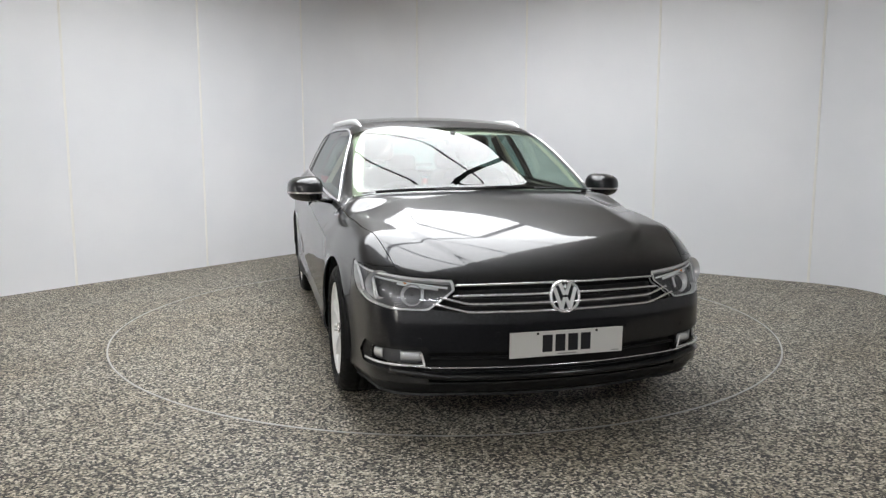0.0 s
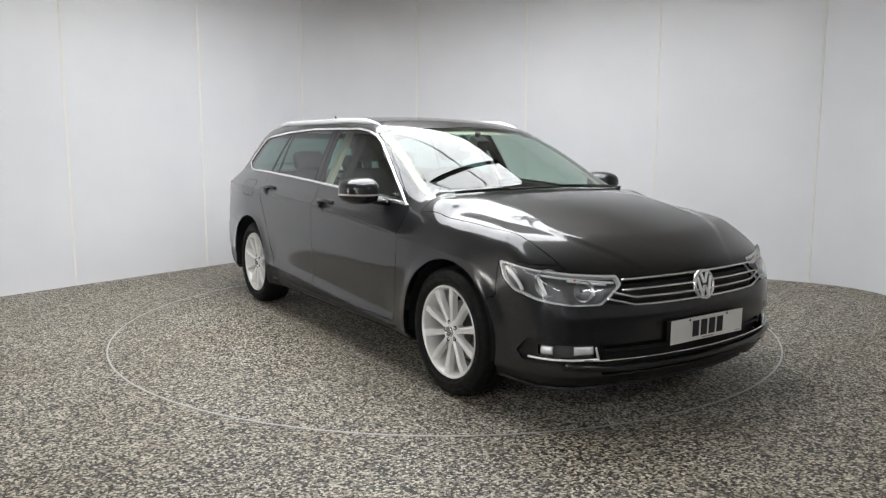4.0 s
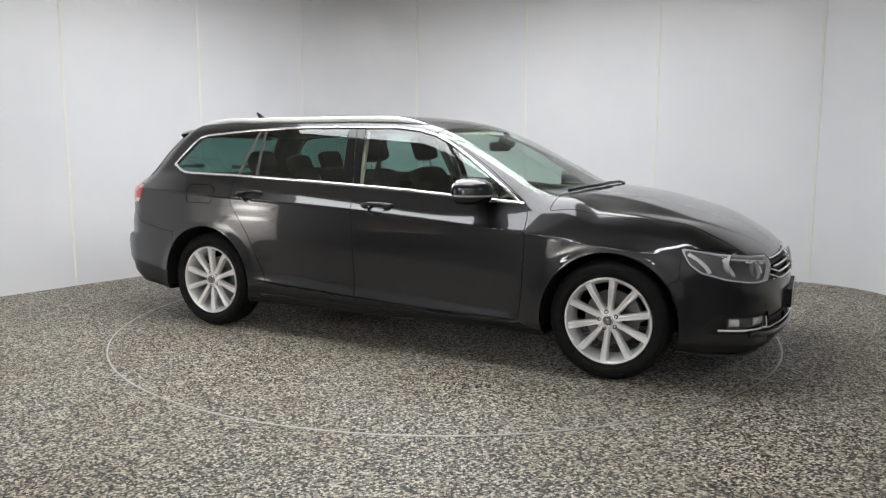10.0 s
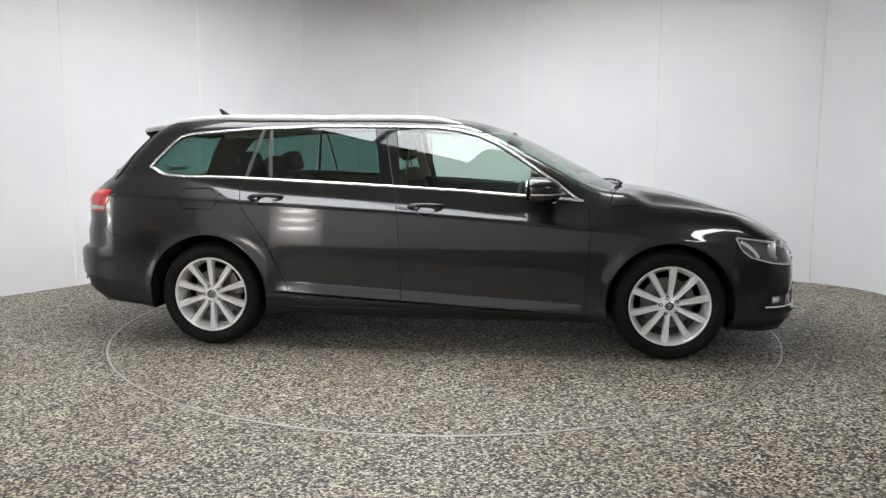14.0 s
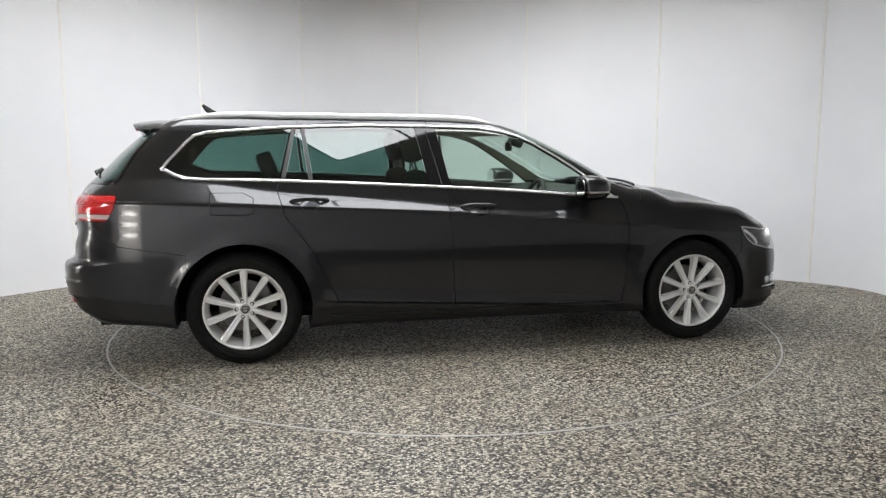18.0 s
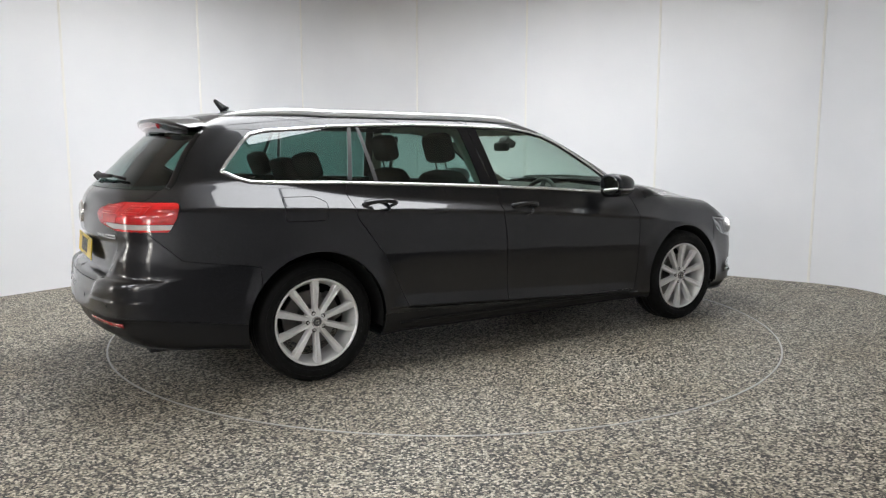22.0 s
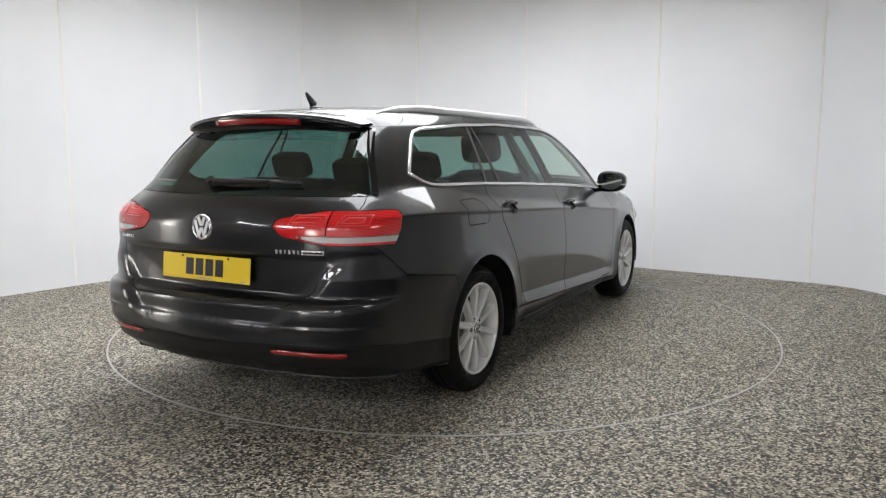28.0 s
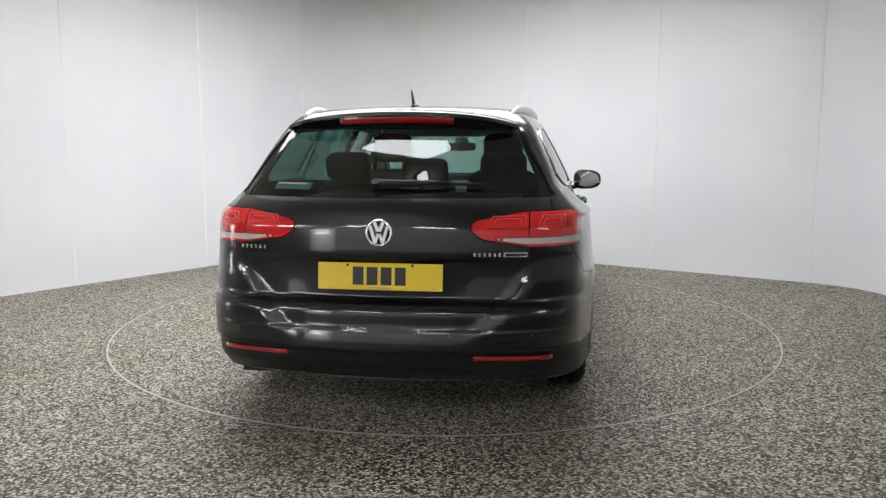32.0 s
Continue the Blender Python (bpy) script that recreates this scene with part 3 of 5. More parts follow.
def build_skin():
    s = Skin()
    X, Z = (lambda P: P[:, 0]), (lambda P: P[:, 2])
    Y = lambda P: np.abs(P[:, 1])
    least = lambda *q: np.minimum.reduce(q)
    for drop in (0.0, 0.060, 0.068, 0.076):
        s.crease(lambda P: np.where((Y(P) > 0.6) & (np.abs(X(P)) < 1.1), Z(P) - low_line(X(P)) + drop, -1.0))
    for zz in (0.795, 0.782, 0.770, 0.632, 0.620, 0.606, 0.594, 0.516, 0.496, 0.426, 0.414, 0.400, 0.386):
        s.crease(lambda P: np.where((X(P) < -1.95), Z(P) - zz, -1.0))
    for k in (0.0, 0.26):
        s.crease(lambda P: np.where((X(P) < -2.1) & (Z(P) > 0.59) & (Z(P) < 0.81), 0.66 - 0.85 * (0.79 - Z(P)) - Y(P) - k, -1.0))
    for shift_z in (0.004, 0.0, -0.010, -0.020):
        s.crease(lambda P: np.where(Y(P) > 0.6, Z(P) - crease_line(X(P)) - shift_z, -1.0))
    for ax, r in ((AXLE, 0.366), (-AXLE, 0.378)):
        s.cut(arch(ax, r), "void")
    s.cut(lambda P: 0.213 + 0.05 * soft_step((-X(P) - 1.5) / 0.5) - 0.040 * soft_step((X(P) - 1.5) / 0.4) - Z(P), "underbody", ["body"])
    # windows
    s.cut(side_only(poly_inside(DLO), 0.88), "chrome_trim", ["body"])
    s.cut(side_only(poly_inside(DLO, -0.016), 0.88), "side_glass", ["chrome_trim"])
    s.cut(lambda P: least(0.735 - 0.30 * (Z(P) - 0.967) - Y(P), X(P) - (0.265 + 0.10 * (1 - (Y(P) / 0.6) ** 2)),
                          (1.045 + 0.105 * (1 - (Y(P) / 0.75) ** 2)) - X(P), Z(P) - 0.93), "windscreen", ["body"])
    s.cut(lambda P: least(0.685 - 0.52 * (Z(P) - 1.031) - Y(P), Z(P) - 1.030, 1.325 - Z(P), -1.80 - X(P)), "rear_glass", ["body"])
    # lights
    hl = [(1.745, 0.733), (2.02, 0.700), (2.12, 0.680), (2.30, 0.655), (2.30, 0.552), (2.10, 0.556), (1.97, 0.575), (1.85, 0.605), (1.79, 0.650)]
    s.cut(lambda P: least(poly_inside(hl)(P), Y(P) - 0.466 - 1.40 * np.maximum(0, 0.640 - Z(P)), X(P) - 1.6), "headlamp_rim", ["body"])
    s.cut(lambda P: least(poly_inside(hl, -0.009)(P), Y(P) - 0.480 - 1.40 * np.maximum(0, 0.640 - Z(P))), "headlamp", ["headlamp_rim"])
    tl = [(-2.052, 0.980), (-2.072, 0.900), (-2.118, 0.830), (-2.60, 0.80), (-2.60, 1.0)]
    foot = lambda P: np.maximum(0.838, 0.868 - 0.16 * (Y(P) - 0.40))
    s.cut(lambda P: least(poly_inside(tl)(P), Y(P) - 0.364 - 1.05 * np.maximum(0, 0.908 - Z(P)) - 0.40 * np.maximum(0, Z(P) - 0.908),
                          np.minimum(0.976, 0.941 + 0.175 * (Y(P) - 0.377)) - Z(P), Z(P) - foot(P)), "tail_lamp", ["body"])
    s.cut(lambda P: least(0.600 - Y(P), -1.9 - X(P)), "tail_lamp_inner", ["tail_lamp"])
    s.cut(lambda P: foot(P) + 0.034 - Z(P), "tail_stripe", ["tail_lamp"])
    s.cut(lambda P: foot(P) + 0.010 - Z(P), "tail_foot", ["tail_stripe"])
    s.cut(lambda P: least(0.873 - Z(P), Z(P) - foot(P) - 0.009, Y(P) - 0.43), "gate_stripe", ["tail_lamp_inner"])
    # front: grille, intake, fog lamps
    s.cut(lambda P: least(X(P) - 2.0, 0.668 - 0.02 * Y(P) - Z(P), Z(P) - 0.545 - 0.10 * np.maximum(0, Y(P) - 0.40), 0.461 + 1.40 * np.maximum(0, 0.640 - Z(P)) - Y(P)), "grille", ["body"])
    s.cut(lambda P: least(X(P) - 1.9, 0.380 - Z(P), Z(P) - 0.250, 0.582 - Y(P)), "intake", ["body"])
    fog = lambda P: least(X(P) - 1.8, 0.386 - Z(P), Z(P) - 0.322, 0.806 - Y(P), Y(P) - 0.596 - 0.25 * np.maximum(0, Z(P) - 0.322))
    s.cut(lambda P: least(X(P) - 1.75, 0.400 - Z(P), Z(P) - 0.300, 0.832 - 0.2 * np.abs(Z(P) - 0.34) - Y(P), Y(P) - 0.586), "fog_bezel", ["body"])
    s.cut(fog, "fog_lamp", ["fog_bezel"])
    # bonnet, wings, front bumper
    hood = lambda P: least(X(P) - (1.065 + 0.115 * (1 - (Y(P) / 0.75) ** 2)), (0.815 - 0.08 * (X(P) - 1.1) - 0.12 * np.maximum(0, X(P) - 1.6)) - Y(P), Z(P) - 0.60 - 0.0 * X(P))
    s.cut(hood, "bonnet", ["body"])
    bum = lambda P: least(X(P) - (1.69 + 0.16 * np.maximum(0, Z(P) - 0.45)), 0.725 - Z(P) + 0.0 * X(P), np.maximum(0.56 - Z(P), X(P) - 1.75))
    s.cut(bum, "front_bumper", ["body"])
    s.cut(lambda P: 0.238 - Z(P), "front_valance", ["front_bumper"])
    # tailgate, rear bumper
    s.cut(lambda P: least(-X(P) - 1.86, np.where(Z(P) > 0.95, 0.69, 0.600) - 0.45 * np.maximum(0, Z(P) - 1.0) - 0.45 * np.maximum(0, 0.75 - Z(P)) - 1.4 * np.maximum(0, 0.64 - Z(P)) - Y(P), Z(P) - 0.580, 1.395 - Z(P)), "tailgate", ["body"])
    s.cut(lambda P: least(-X(P) - 1.70, 0.648 + 0.139 * (-X(P) - 1.70) + 0.80 * np.maximum(0, -X(P) - 2.06) - Z(P)), "rear_bumper", ["body"])
    s.cut(lambda P: least(1.045 - np.abs(X(P)), 0.286 - 0.042 * X(P) - Z(P), Y(P) - 0.6), "sill", ["body"])
    s.cut(lambda P: least((0.372 + 0.13 * np.maximum(0, -X(P) - 1.78) - 0.045 * (1 - Y(P))) - Z(P), -1.5 - X(P)), "rear_valance", ["rear_bumper"])
    # doors
    front_door = [(0.905, 0.925), (0.925, 0.86), (0.93, 0.70), (0.915, 0.42), (0.893, 0.285), (-0.178, 0.305), (-0.19, 0.70), (-0.222, 0.995), (-0.30, 1.40), (0.05, 1.40), (0.40, 1.27), (0.66, 1.11)]
    rear_door = [(-0.178, 0.305), (-0.19, 0.70), (-0.222, 0.995), (-0.30, 1.40), (-1.07, 1.40), (-1.135, 1.21), (-1.20, 1.00), (-1.16, 0.86), (-1.02, 0.67), (-0.92, 0.47), (-0.86, 0.345)]
    both = ["body", "chrome_trim", "side_glass"]
    s.cut(side_only(poly_inside(front_door)), "front_door", ["body"])
    s.cut(side_only(poly_inside(rear_door)), "rear_door", ["body"])
    rear_window = [(-0.315, 0.99), (-0.385, 1.40), (-1.043, 1.40), (-0.985, 0.99)]
    front_window = [(-0.165, 0.90), (-0.255, 1.40), (1.0, 1.40), (1.0, 0.90)]
    quarter = [(-1.195, 0.99), (-1.095, 1.40), (-2.0, 1.40), (-2.0, 0.99)]
    small = [(-1.015, 0.99), (-1.063, 1.40), (-1.072, 1.40), (-1.165, 0.99)]
    cups = ((-0.03, 0.868, "front_door"), (-1.02, 0.918, "rear_door"))
    for cx, cz, t in cups:
        s.cut(lambda P: np.where(Y(P) > 0.5, 1 - np.hypot((X(P) - cx) / 0.052, (Z(P) - cz) / 0.036), -1.0), "handle_cup", [t])
    s.cut(side_only(poly_inside(front_window)), "front_window", ["side_glass"])
    s.cut(side_only(poly_inside(rear_window)), "rear_window", ["side_glass"])
    s.cut(side_only(poly_inside(quarter)), "quarter_window", ["side_glass"])
    s.cut(side_only(poly_inside(small)), "small_window", ["side_glass"])
    s.cut(lambda P: X(P) + 0.235 - 0.22 * (1.0 - Z(P)), "front_pillar_cover", ["side_glass"])
    s.cut(lambda P: X(P) + 0.7, "rear_pillar_cover", ["side_glass"])
    s.cut(lambda P: X(P) + 1.08 - 0.14 * (Z(P) - 1.2), "divider", ["side_glass"])
    s.cut(lambda P: least(Z(P) - 1.33, X(P) + 1.99, 0.36 - X(P), 0.62 - Y(P)), "roof", ["body"])
    flap = poly_inside([(-1.33, 0.955), (-1.335, 0.875), (-1.355, 0.862), (-1.56, 0.866), (-1.565, 0.985), (-1.39, 0.985)], 0.0)
    s.cut(lambda P: least(side_only(flap)(P), -P[:, 1]), "fuel_flap", ["body"])
    s.cut(lambda P: least(X(P) - 0.0, Z(P) - 0.20), "wing", ["body"])
    return s


# ------------------------------------------------------------- places on the skin
def on_skin(o, d, lo=0.0, hi=2.0):
    o, d = np.array(o, float), np.array(d, float)
    t = np.linspace(lo, hi, 65)
    for _ in range(3):
        f = solid(o + d * t[:, None])
        k = max(1, int(np.argmax(f >= 0)))
        t = np.linspace(t[k - 1], t[k], 65)
    return o + d * t[32]


def at_front(y, z, out=0.0):
    p = on_skin((1.5, y, z), (1, 0, 0))
    return Vector(p) + Vector(skin_normals(p[None])[0]) * out


def at_rear(y, z, out=0.0):
    p = on_skin((-1.5, y, z), (-1, 0, 0))
    return Vector(p) + Vector(skin_normals(p[None])[0]) * out


def at_side(x, z, sd, out=0.0):
    p = on_skin((x, 0, z), (0, sd, 0))
    return Vector(p) + Vector(skin_normals(p[None])[0]) * out


def at_top(x, y, out=0.0):
    p = on_skin((x, y, 0.62), (0, 0, 1))
    return Vector(p) + Vector(skin_normals(p[None])[0]) * out


def normal_at(p):
    return Vector(skin_normals(np.array([tuple(p)]))[0])


def frame_at(p, n, up=Vector((0, 0, 1))):
    """A pose at p whose z axis points along n and whose y axis lies nearest to up."""
    n = Vector(n).normalized()
    s = up.cross(n).normalized()
    u = n.cross(s)
    m = Matrix.Identity(4)
    for k in range(3):
        m[k][0], m[k][1], m[k][2], m[k][3] = s[k], u[k], n[k], p[k]
    return m


# ------------------------------------------------------------- more materials
def lens_red():
    m = material("red_lens", (0.50, 0.008, 0.010), 0.08, 0.0, Coat_Weight=1.0, Coat_Roughness=0.02)
    tc = m.node_tree.nodes.new("ShaderNodeTexCoord")
    w = node(m, "ShaderNodeTexWave", Scale=55.0, Distortion=0.0)
    w.bands_direction = "Z"
    link(m, tc.outputs["Object"], w.inputs["Vector"])
    r = ramp(m, [(0.2, (0.50, 0.008, 0.011)), (0.8, (0.78, 0.020, 0.022))], w.outputs["Fac"])
    link(m, r.outputs[0], bsdf(m).inputs["Base Color"])
    return m


RED = lens_red()
RED_BRIGHT = material("bright_red_guide", (0.70, 0.03, 0.03), 0.3)
RED_DEEP = material("dark_red_lens", (0.30, 0.006, 0.008), 0.1, 0.0, Coat_Weight=1.0)
CLEAR = material("frosted_lens", (0.56, 0.52, 0.50), 0.18, 0.0, Coat_Weight=1.0)
LAMP_BOWL = material("lamp_reflector", (0.90, 0.90, 0.91), 0.22, 0.55)
LAMP_GREY = material("lamp_housing", (0.12, 0.12, 0.123), 0.28, 0.30)
LAMP_RIM = material("lamp_rim_silver", (0.90, 0.90, 0.90), 0.25, 0.25)
LAMP_DARK = material("lamp_inner_grey", (0.10, 0.10, 0.105), 0.3, 0.3)
LAMP_WHITE = material("white_light_guide", (0.88, 0.89, 0.90), 0.25)
LENS = glass("lamp_lens", (0.95, 0.96, 0.97), 0.0, 0.05)
AMBER = material("amber_bulb", (0.75, 0.25, 0.03), 0.2)
VALANCE = material("dark_grey_plastic", (0.009, 0.009, 0.0095), 0.36, Specular_IOR_Level=0.3)
uneven(VALANCE, 0.3, 0.45, 40.0)
PLATE_W = material("white_plate", (0.74, 0.73, 0.70), 0.35)
PLATE_Y = material("yellow_plate", (0.78, 0.56, 0.02), 0.35)
INK = material("plate_ink", (0.012, 0.012, 0.014), 0.4)
INK_SOFT = material("plate_small_print", (0.35, 0.34, 0.32), 0.5)
BADGE_DARK = material("badge_ground", (0.02, 0.021, 0.023), 0.15)
CREAM = material("cream_trim", (0.62, 0.58, 0.47), 0.75)
BEIGE = material("beige_panel", (0.36, 0.31, 0.24), 0.7)
FABRIC = material("charcoal_fabric", (0.030, 0.027, 0.025), 0.9)
DASH = material("dash_plastic", (0.035, 0.033, 0.032), 0.7)
CARPET = material("cabin_carpet", (0.012, 0.012, 0.012), 0.95)
SATIN_GREY = material("satin_grey_strip", (0.07, 0.07, 0.072), 0.42, 0.3)
MIRROR = material("mirror_glass", (0.75, 0.78, 0.77), 0.02, 1.0)
STICKER = material("window_sticker", (0.32, 0.50, 0.42), 0.5)
for mat, sc, d in ((FABRIC, 700.0, 0.001), (DASH, 500.0, 0.0006), (BEIGE, 500.0, 0.0006), (CREAM, 300.0, 0.0006), (CARPET, 300.0, 0.003)):
    bump_from(mat, noise_tex(mat, sc, 3.0).outputs["Fac"], 0.4, d)


# ------------------------------------------------------------- wheels
def wheel_parts(parent, sd, x, hub_y, phase, base_z=WHEEL_Z):
    """A ten-spoke alloy wheel, its outer face towards the side sd."""
    m = Matrix.Translation((x, sd * hub_y, base_z)) @ Matrix.Rotation(radians(-90 * sd), 4, "X")
    # in the wheel's own space z points outwards
    prof = [(0.228, -0.20), (0.219, -0.185), (0.205, -0.15), (0.200, -0.06), (0.214, -0.030), (0.219, -0.012), (0.2235, -0.003), (0.2315, 0.001), (0.2345, -0.004), (0.2335, -0.014), (0.226, -0.020)]
    rim = part("wheel", lathe(prof, 96, m), ALLOY, parent, "ten-spoke silver alloy wheel", smooth=True)
    R = base_z
    sec = [(0.228, -0.020), (0.236, -0.006), (0.246, 0.004), (0.262, 0.010), (0.280, 0.010), (0.297, 0.004), (0.310, -0.006), (0.318, -0.018), (R - 0.002, -0.040),
           (R, -0.060), (R, -0.075), (R - 0.006, -0.077), (R - 0.006, -0.083), (R, -0.085), (R, -0.118), (R - 0.006, -0.120), (R - 0.006, -0.126), (R, -0.128),
           (R, -0.150), (R - 0.003, -0.172), (0.312, -0.196), (0.28, -0.212), (0.245, -0.205), (0.228, -0.195)]
    part("tyre", lathe(sec, 96, m), RUBBER, rim, "black tyre with grooved tread", smooth=True)
    rings = [(0.252, 0.0068), (0.285, 0.0092)]
    for r, h in rings:
        part("tyre_rib", lathe([(r, h), (r + 0.0015, h + 0.0022), (r + 0.003, h)], 96, m), RUBBER, rim)
    # spokes: broad at the rim, narrow at the hub, with a raised middle and a stepped foot
    for k in range(10):
        a = radians(phase + 36 * k)
        if sd > 0:
            a = math.pi - a
        bm = bmesh.new()
        rows = []
        for r, w, h, g in ((0.030, 0.010, -0.018, 0.001), (0.055, 0.0125, -0.020, 0.002), (0.10, 0.0135, -0.016, 0.003), (0.150, 0.0155, -0.011, 0.0035),
                           (0.182, 0.0170, -0.008, 0.004), (0.190, 0.0175, -0.0115, 0.001), (0.222, 0.0185, -0.008, 0.001)):
            rows.append([bm.verts.new((r, q * w, hh)) for q, hh in ((-1.25, h - 0.032), (-1.0, h - 0.004), (-0.62, h), (-0.2, h - g), (0.2, h - g), (0.62, h), (1.0, h - 0.004), (1.25, h - 0.032))])
        for p, q in zip(rows, rows[1:]):
            for i in range(7):
                bm.faces.new((p[i], q[i], q[i + 1], p[i + 1]))
        bmesh.ops.transform(bm, matrix=m @ Matrix.Rotation(a, 4, "Z"), verts=bm.verts)
        bmesh.ops.recalc_face_normals(bm, faces=bm.faces)
        part("spoke", bm, ALLOY, rim)
    part("hub", lathe([(0.0005, -0.016), (0.030, -0.016), (0.0345, -0.019), (0.060, -0.024), (0.066, -0.034), (0.066, -0.06), (0.0005, -0.06)], 48, m), ALLOY, rim, smooth=True)
    cap = part("centre_cap", lathe([(0.0005, -0.010), (0.022, -0.010), (0.027, -0.012), (0.029, -0.017)], 40, m), SATIN_GREY, rim, "round grey centre cap with a silver emblem", smooth=True)
    part("cap_ring", lathe([(0.022, -0.011), (0.023, -0.0075), (0.0265, -0.0075), (0.028, -0.012)], 40, m), CHROME, rim, smooth=True)
    for q in (-1, 1):
        for ang in (20, -20):
            part("cap_mark", box(0.004, 0.020, 0.003, m @ Matrix.Rotation(radians(-90), 4, "Z") @ Matrix.Translation((q * 0.0075, 0, -0.009)) @ Matrix.Rotation(radians(ang * q), 4, "Z")), CHROME, rim)
    for k in range(5):
        a = radians(phase + 18 + 72 * k)
        if sd > 0:
            a = math.pi - a
        p = m @ Matrix.Rotation(a, 4, "Z") @ Matrix.Translation((0.047, 0, -0.0225))
        part("bolt_hole", lathe([(0.0005, 0.0), (0.0065, 0.0), (0.0065, 0.003), (0.0115, 0.003), (0.0125, -0.003)], 18, p), BLACK, rim)
    part("brake_disc", lathe([(0.0005, -0.10), (0.075, -0.10), (0.08, -0.115), (0.150, -0.115), (0.150, -0.14), (0.07, -0.14)], 56, m), STEEL, rim, "dull steel brake disc", smooth=False)
    cal = Matrix.Rotation(radians(25 if sd < 0 else 155), 4, "Z")
    part("brake_caliper", box(0.055, 0.15, 0.07, m @ cal @ Matrix.Translation((0.135, 0, -0.125)), 0.012, 2), STEEL, rim)
    return rim


def wheel_well(parent, sd, x, r):
    bm = bmesh.new()
    n = 40
    rows = []
    for k in range(n + 1):
        a = radians(-10 + 200 * k / n)
        rows.append([bm.verts.new((x + rr * math.cos(a), sd * yy, WHEEL_Z + rr * math.sin(a))) for rr, yy in ((r - 0.002, 0.885), (r + 0.004, 0.86), (r + 0.012, 0.55), (0.02, 0.55))])
    for p, q in zip(rows, rows[1:]):
        for i in range(3):
            bm.faces.new((p[i], q[i], q[i + 1], p[i + 1]))
    part("wheel_arch_liner", bm, DARK, parent, "black plastic wheel arch liner", smooth=True)


# ------------------------------------------------------------- fittings
def emblem(parent, p, n, r, label):
    m = frame_at(p, n)
    base = part("emblem", lathe([(0.0005, 0.006), (r * 0.82, 0.006), (r * 0.86, 0.004), (r * 0.9, -0.004)], 56, m), BADGE_DARK, parent, label, smooth=True)
    part("emblem_ring", lathe([(r * 0.80, 0.004), (r * 0.82, 0.0095), (r * 0.90, 0.0125), (r * 0.98, 0.0095), (r, -0.002)], 56, m), CHROME, base, smooth=True)
    # slanted bars inside the ring
    def bar(x0, y0, x1, y1, w):
        d = Vector((x1 - x0, y1 - y0, 0)) * r
        mm = m @ Matrix.Translation(((x0 + x1) / 2 * r, (y0 + y1) / 2 * r, 0.008)) @ Matrix.Rotation(math.atan2(d.y, d.x), 4, "Z")
        part("emblem_bar", box(d.length, w * r, 0.006, mm, 0.0012, 1), LAMP_RIM, base)
    for q in (-1, 1):
        bar(q * 0.31, 0.76, q * 0.04, 0.10, 0.22)
        bar(q * 0.66, 0.50, q * 0.27, -0.74, 0.22)
        bar(q * 0.27, -0.74, q * 0.04, -0.06, 0.20)
    return base


def plate(parent, name, m, mat, label):
    pl = part(name, box(0.520, 0.111, 0.005, m, 0.002, 1), mat, parent, label)
    for k in range(4):
        mm = m @ Matrix.Translation((-0.0905 + 0.0585 * k, 0.002, 0.0032))
        part("plate_bar", box(0.045, 0.074, 0.0012, mm), INK, pl)
    part("plate_small_bar", box(0.085, 0.005, 0.001, m @ Matrix.Translation((0, -0.046, 0.0030))), INK_SOFT, pl)
    part("plate_small_bar", box(0.035, 0.004, 0.001, m @ Matrix.Translation((0.225, -0.046, 0.0030))), INK_SOFT, pl)
    for q in (-0.135, 0.135):
        part("plate_screw", rod(0.006, 0.005, 0.003, m @ Matrix.Translation((q, 0.046, 0.003)), 12), BLACK, pl)
    return pl


def strip_on(points, w, h, k=6):
    """A rounded moulding that lies on the skin along points, given with their normals."""
    bm = bmesh.new()
    rings = []
    n = len(points)
    P = [p for p, _ in points]
    for i, (p, nn) in enumerate(points):
        d = (P[min(i + 1, n - 1)] - P[max(i - 1, 0)]).normalized()
        s = nn.cross(d).normalized()
        rings.append([bm.verts.new(p + s * (w / 2 * math.cos(a)) + nn * (h * math.sin(a))) for a in (math.pi * j / k for j in range(k + 1))])
    for a, b in zip(rings, rings[1:]):
        for j in range(k):
            bm.faces.new((a[j], a[j + 1], b[j + 1], b[j]))
        bm.faces.new((a[k], a[0], b[0], b[k]))
    bm.faces.new(rings[0])
    bm.faces.new(rings[-1][::-1])
    bmesh.ops.recalc_face_normals(bm, faces=bm.faces)
    return bm


